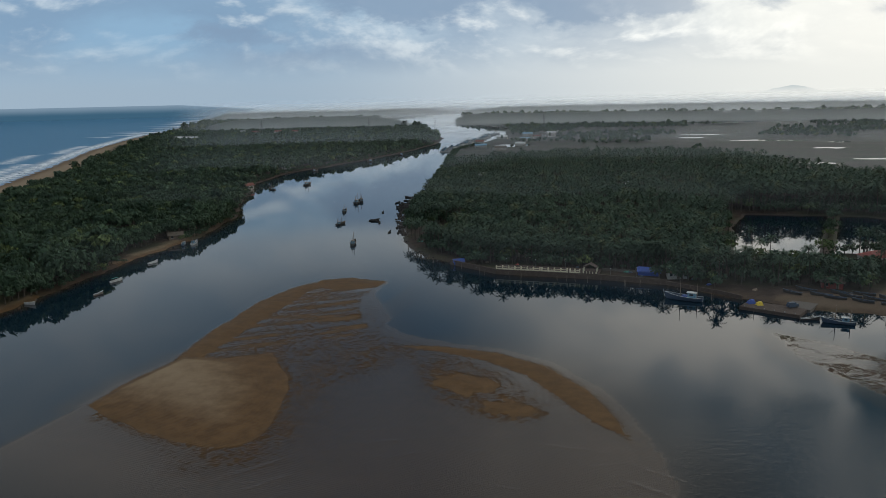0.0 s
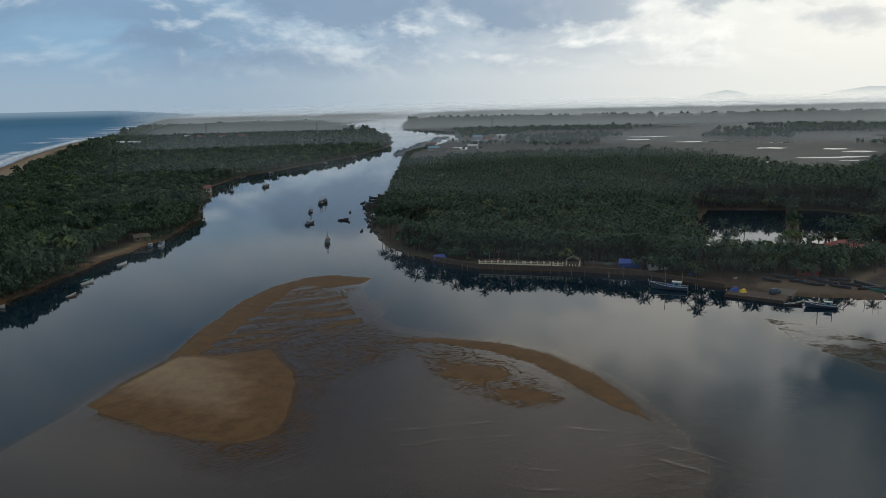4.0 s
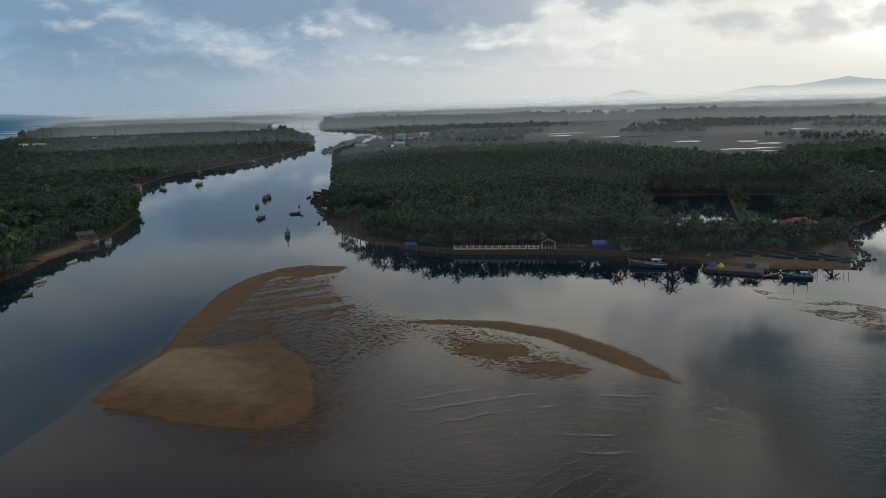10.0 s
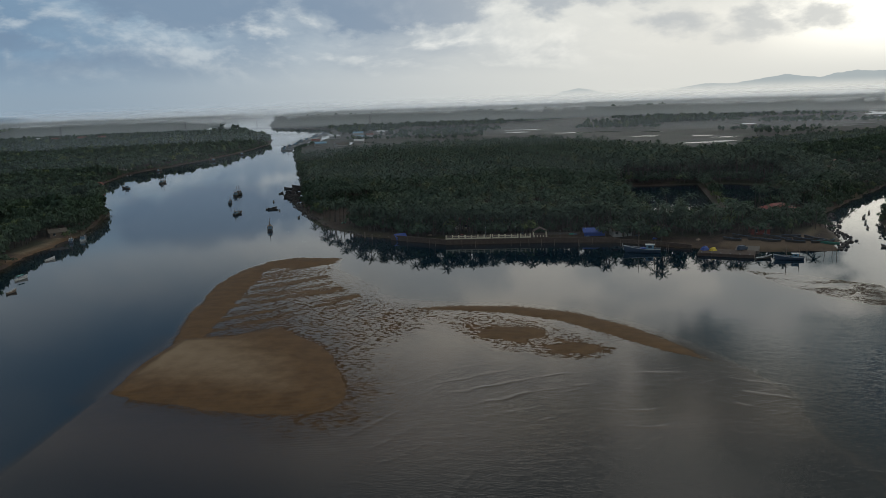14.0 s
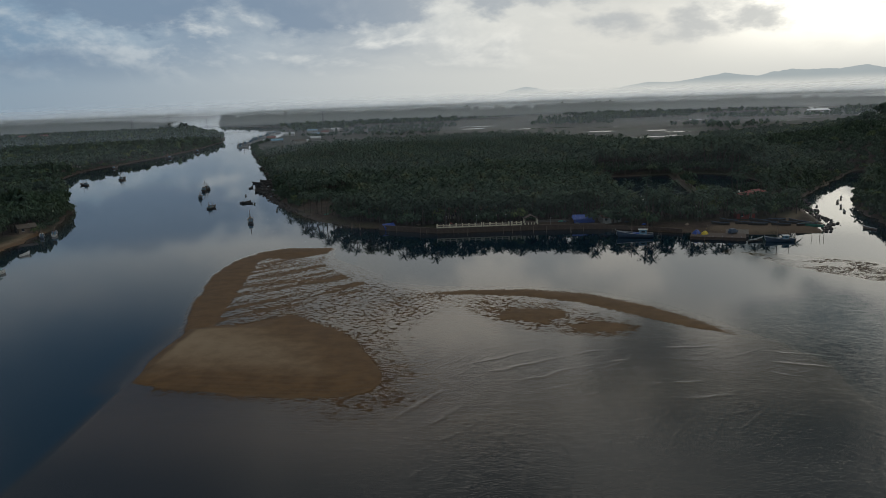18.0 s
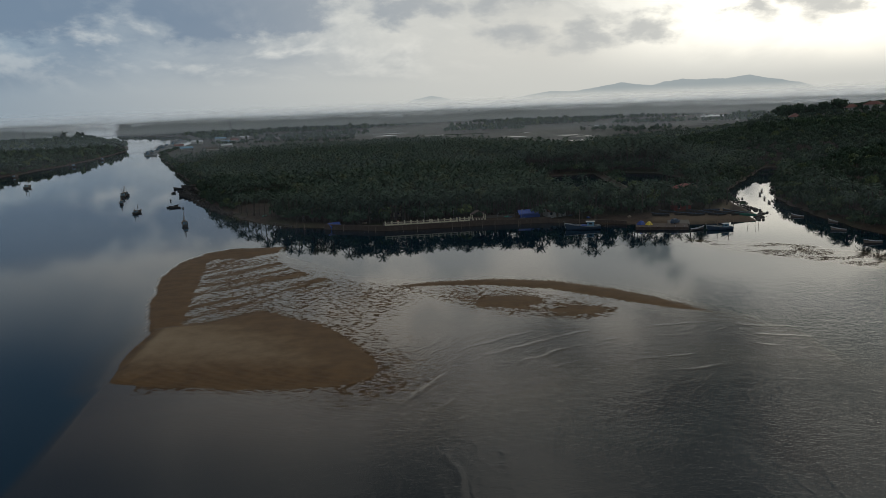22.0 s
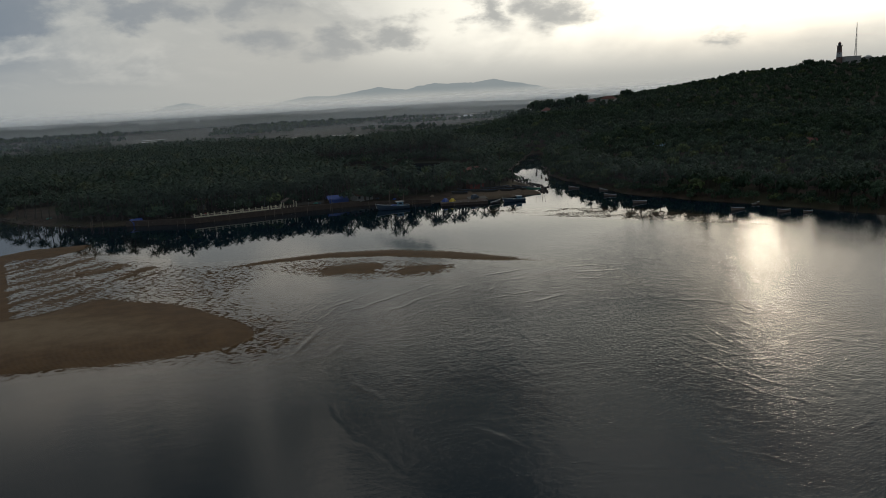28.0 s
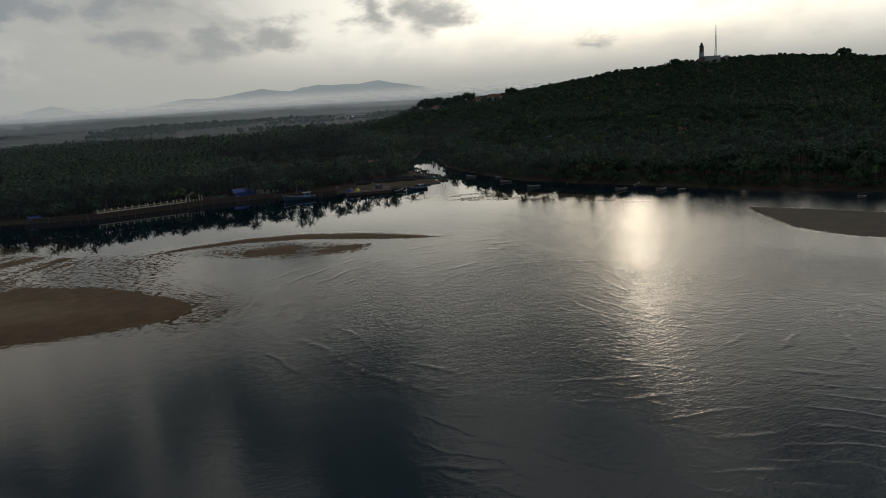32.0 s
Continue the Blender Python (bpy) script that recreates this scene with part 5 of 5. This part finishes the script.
lattice("radio_mast", "slender steel radio mast on the hilltop", 759, 576.5, 44, 2.4, STEEL, 0, lz)

for az, r, sx, turn, label in ((37.4, 850, 11, 20, "white temple-like house on the hill crest"), (38.6, 865, 16, -30, "long house with a tiled roof on the crest"), (34.2, 800, 10, 10, "pale house half hidden on the crest")):
    a = radians(az)
    house("crest_house", label, HILL_O[0] + r * math.sin(a), HILL_O[1] + r * math.cos(a), sx, 8, 5.5, PLASTER, TILE, -az + turn, 3.2, "hip")
for az, r, sx, wall, roof in ((37.2, 500, 7, PLASTER, CONCRETE), (42.3, 450, 6, PLASTER, SKY), (48.5, 460, 6, PLASTER, CONCRETE), (52, 420, 6, PLASTER, TILE), (56, 500, 9, RED, TILE), (61, 390, 6, PLASTER, TILE)):
    a = radians(az)
    house("hillside_house", "small plastered house among the hillside trees", HILL_O[0] + r * math.sin(a), HILL_O[1] + r * math.cos(a), sx, 5, 3.0, wall, roof, -az + 8, 1.8, "gable", "houses on the wooded hillside")
COAST = "white buildings in the coastal woods"
for x, y, sx, roof, label in ((-812, 1195, 22, WHITE, "long white building in the coastal woods"), (-795, 1200, 12, WHITE, "white building in the coastal woods"), (-830, 1205, 16, WHITE, "white building in the coastal woods"), (-803, 1425, 16, TILE, "pale house with a red roof in the woods"), (-760, 1440, 14, TILE, "pale house with a red roof in the woods"), (-725, 1450, 12, TILE, "pale house with a red roof in the woods"), (-845, 1440, 10, WHITE, "white building in the coastal woods")):
    house("coastal_building", label, x, y, sx, 9, 8.5, PLASTER, roof, 20, 2.5, "gable", COAST)
for i in range(14):
    rng = random.Random(900 + i)
    x, y = -232 + rng.uniform(-20, 60) + 2 * i, 1030 + 42 * i + rng.uniform(-15, 15)
    house("harbour_shed", "low grey shed at the far fishing harbour", x, y, rng.uniform(10, 20), 9, 4, PLASTER, (CONCRETE, SKY, WHITE, TILE)[i % 4], rng.uniform(0, 60), 2, "gable", "sheds at the far harbour", doors=0)

# rocks along the palm point
stones = Geo()
rng = random.Random(77)
for i in range(420):
    t = rng.random()
    x = float(np.interp(t, [0, 0.3, 0.6, 1], [-116, -99, -76, -36])) + rng.gauss(0, 1.4) - 2
    y = float(np.interp(t, [0, 0.3, 0.6, 1], [520, 452, 392, 327])) + rng.gauss(0, 1.4)
    s = rng.uniform(0.3, 1.1)
    stones.box(x, y, -0.3, s * 1.6, s * 1.2, s, rng.uniform(0, 90), 0.6)
for i in range(160):
    t = rng.random()
    x = float(np.interp(t, [0, 0.25, 0.5, 1], [139, 151, 157, 172])) + rng.gauss(0, 1.8) + 1
    y = float(np.interp(t, [0, 0.25, 0.5, 1], [276, 293, 323, 357])) + rng.gauss(0, 1.8)
    s = rng.uniform(0.3, 1.0)
    stones.box(x, y, -0.3, s * 1.8, s * 1.3, s * 0.9, rng.uniform(0, 90), 0.6)
tagged(part("shore_rocks", stones, ROCK), "dark weedy rocks along the muddy shore", "rocks", kind="stuff")

# ---- small things on the shore ----
POLES = "mooring poles standing in the shallows"
pole = tagged(part("mooring_pole", Geo().tube((0, 0, -1.5), (0.15, 0, 2.6), 0.09, 0.06), WOOD), "weathered mooring pole standing in the shallows", "pole", POLES)
rng = random.Random(12)
for i in range(26):
    x = rng.uniform(-40, 150)
    y = float(np.interp(x, [-40, -2, 39, 65, 96, 139, 150], [326, 301, 299, 296, 268, 268, 262])) - rng.uniform(0, 4)
    m = pose(x, y, 0, rng.uniform(-5, 5), rng.uniform(-5, 5), rng.uniform(0, 360))
    if i == 0:
        pole.matrix_basis = m
    else:
        copy_thing(pole, m)
NETS = "fishing gear on the bank"
for i in range(18):
    x = rng.uniform(-60, 145)
    y = float(np.interp(x, [-60, -18, -2, 39, 65, 84, 96, 145], [362, 322, 312, 312, 306, 297, 292, 289])) + rng.uniform(0, 5)
    g = Geo().box(0, 0, -0.1, 1.8, 1.2, 0.55, 0, 0.5).box(0.5, 0.4, -0.1, 1.1, 0.9, 0.4, 30, 0.6).box(-0.6, -0.2, 0.3, 0.7, 0.6, 0.3, 50, 0.5)
    tagged(part("net_heap", g, (BLUE, GREEN, WOOD, TARP, RED)[i % 5]), "heaped nets and fishing gear on the muddy bank", "fishing gear", NETS).matrix_basis = pose(x, y, level(x, y) + 0.05, 0, 0, rng.uniform(0, 360))
LAMPS = "lamp posts along the shore wall"
for i, x in enumerate((2, 14, 26, 44, 54, 66)):
    t = thing("lamp_post", "slim pale lamp post on the shore wall", "lamp post", LAMPS)
    part("post", Geo().tube((0, 0, -0.5), (0, 0, 4.5), 0.06, 0.04), STEEL, t)
    part("arm", Geo().tube((0, 0, 4.4), (0, -0.8, 4.7), 0.035), STEEL, t)
    part("lamp_head", Geo().box(0, -0.9, 4.62, 0.25, 0.5, 0.12), WHITE, t)
    stay(t, x, 306.2 if x < 40 else 305.0, quay_z - 0.2 if x < 40 else level(x, 305))
GARDEN = "garden shrubs behind the balustrade"

# ---- single trees near the water ----


def as_parts(name, pieces, mats, label, category, group):
    (tv, tf), (v, f) = pieces
    t = thing(name, label, category, group)
    part("trunk", Geo().add(tv, tf), mats[1], t)
    crown = part("crown", Geo().add(v, f), mats[0], t)
    crown.data.attributes.new("tint", "FLOAT", "POINT").data.foreach_set("value", np.full(len(v), 0.5, np.float32))
    return t


bush = [as_parts("garden_shrub", broad(s + 500, 70, 1, 4.2, 5.5, 0.9), [LEAF, BARK], "rounded dark green garden shrub on the terrace", "shrub", GARDEN) for s in range(4)]
rng = random.Random(8)
for i in range(46):
    x, y = rng.uniform(-24, 78), 313.5 + rng.uniform(0, 7)
    if 52 < x < 73:
        y += 7
    if x < -4:
        y += (-4 - x) * 0.5
    m = pose(x, y, level(x, y) - 0.1, 0, 0, rng.uniform(0, 360)) @ Matrix.Scale(rng.uniform(0.55, 1.0), 4)
    if i < 4:
        bush[i].matrix_basis = m
    else:
        copy_thing(bush[i % 4], m)
SHORE_PALMS = "palms along the river bank"
models = [as_parts("coconut_palm", palm(s + 200, 20, 8.6, 2.9), [PALM, BARK], "tall leaning coconut palm on the river bank", "palm tree", SHORE_PALMS) for s in range(6)]
rng = random.Random(31)
spots = []
for i in range(150):
    t = rng.random()
    x = float(np.interp(t, [0, 0.12, 0.22, 0.55, 0.75, 1], [-70, -38, -4, 40, 66, 150]))
    y = float(np.interp(x, [-70, -60, -38, -18, -2, 39, 65, 84, 100, 139, 150, 160], [378, 362, 336, 322, 316, 316, 312, 304, 304, 302, 312, 340])) + rng.uniform(0, 9)
    if 0 < x < 30 and y < 318 or 52 < x < 66 and y < 316:
        y += 8
    spots.append((x, y, rng.uniform(0, 360), rng.uniform(0.8, 1.12)))
for i in range(64):
    y = 92 + 265 * (i / 63) + rng.uniform(-3, 3)
    x = float(np.interp(y, [80, 122, 160, 192, 215, 250, 290, 335, 372], [208, 192, 180, 173, 166, 162, 169, 184, 205])) + 5 + rng.uniform(0, 14)
    spots.append((x, y, rng.uniform(0, 360), rng.uniform(0.75, 1.1)))
for i, (x, y, turn, size) in enumerate(spots):
    m = pose(x, y, level(x, y) - 0.15, 0, 0, turn) @ Matrix.Scale(size, 4)
    if i < 6:
        models[i].matrix_basis = m
    else:
        copy_thing(models[i % 6], m)

BANK_TREES = "broad trees along the bank"
big = [as_parts("bank_tree", broad(s + 300, 170, 1, 4.8, 9.0, 1.0), [LEAF, BARK], "spreading broad-leaved tree leaning over the bank", "tree", BANK_TREES) for s in range(5)]
k = 0
for i in range(80):
    t = i / 79
    y = 190 + 250 * t + rng.uniform(-2, 2)
    x = float(np.interp(y, [130, 205, 245, 290, 325, 355, 395, 430, 450], [-152, -157, -165, -174, -179, -182, -192, -206, -216])) - 3.5 - rng.uniform(0, 4)
    if 296 < y < 350:
        x -= 6
    m = pose(x, y, level(x, y) - 0.2, 0, 0, rng.uniform(0, 360)) @ Matrix.Scale(rng.uniform(0.7, 1.15), 4)
    if k < 5:
        big[k].matrix_basis = m
    else:
        copy_thing(big[k % 5], m)
    k += 1
CREST = "big trees on the hill crest"
crest = as_parts("crest_tree", broad(400, 260, 1, 5.2, 8.2, 1.25), [LEAF, BARK], "large dark tree standing on the hill crest", "tree", CREST)
for i, (az, r, size) in enumerate(((35.1, 850, 1.55), (34.3, 845, 1.2), (33.6, 840, 1.3), (35.9, 860, 1.0), (36.6, 865, 1.1), (39.8, 905, 0.9), (32.5, 800, 1.0), (51.6, 985, 0.8), (62.3, 955, 1.0), (31.8, 780, 0.9))):
    a = radians(az)
    x, y = HILL_O[0] + r * math.sin(a), HILL_O[1] + r * math.cos(a)
    m = pose(x, y, level(x, y) - 1.4 * size, 0, 0, 60 * i) @ Matrix.Scale(size, 4)
    if i == 0:
        crest.matrix_basis = m
    else:
        copy_thing(crest, m)
lone = as_parts("beach_tree", broad(410, 160, 1, 4.6, 11.0, 1.1), [LEAF, BARK], "lone dark tree standing on the beach", "tree", "")
stay(lone, -566, 672, level(-566, 672) - 0.2, 0, 1.1)

# ---- translucent sheets standing in for haze over the plain ----


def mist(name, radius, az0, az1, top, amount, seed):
    # upright curved sheet, its pale see-through colour painted as haze
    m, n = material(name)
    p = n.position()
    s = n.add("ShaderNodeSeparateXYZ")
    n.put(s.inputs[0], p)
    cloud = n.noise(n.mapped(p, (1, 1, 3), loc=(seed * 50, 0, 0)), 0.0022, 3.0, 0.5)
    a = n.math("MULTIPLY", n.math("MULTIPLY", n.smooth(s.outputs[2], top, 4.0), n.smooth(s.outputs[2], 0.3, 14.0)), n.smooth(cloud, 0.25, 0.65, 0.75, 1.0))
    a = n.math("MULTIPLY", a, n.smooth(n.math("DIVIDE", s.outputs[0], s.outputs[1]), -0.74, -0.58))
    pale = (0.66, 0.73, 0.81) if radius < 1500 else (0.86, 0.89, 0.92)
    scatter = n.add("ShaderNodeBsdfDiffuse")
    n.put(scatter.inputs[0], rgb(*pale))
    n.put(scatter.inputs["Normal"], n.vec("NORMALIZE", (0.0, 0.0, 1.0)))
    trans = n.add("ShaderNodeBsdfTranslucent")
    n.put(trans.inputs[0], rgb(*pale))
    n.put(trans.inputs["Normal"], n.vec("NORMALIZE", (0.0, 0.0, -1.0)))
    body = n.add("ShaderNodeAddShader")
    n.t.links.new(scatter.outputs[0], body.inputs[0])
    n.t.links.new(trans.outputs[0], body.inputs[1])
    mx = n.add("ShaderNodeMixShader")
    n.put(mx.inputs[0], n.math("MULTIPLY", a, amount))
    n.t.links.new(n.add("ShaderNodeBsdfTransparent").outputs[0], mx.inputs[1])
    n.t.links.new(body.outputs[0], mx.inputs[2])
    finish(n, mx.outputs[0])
    ob = ridge("mist", m, az0, az1, radius, lambda v: top, "thin translucent sheets standing in for morning haze", 0.5, 0.10 if radius < 1000 else 0.0)
    return tagged(ob, "thin translucent sheets standing in for morning haze", "mist", kind="stuff")


# near sheets lift the dark trees, far ones pale the plain into haze
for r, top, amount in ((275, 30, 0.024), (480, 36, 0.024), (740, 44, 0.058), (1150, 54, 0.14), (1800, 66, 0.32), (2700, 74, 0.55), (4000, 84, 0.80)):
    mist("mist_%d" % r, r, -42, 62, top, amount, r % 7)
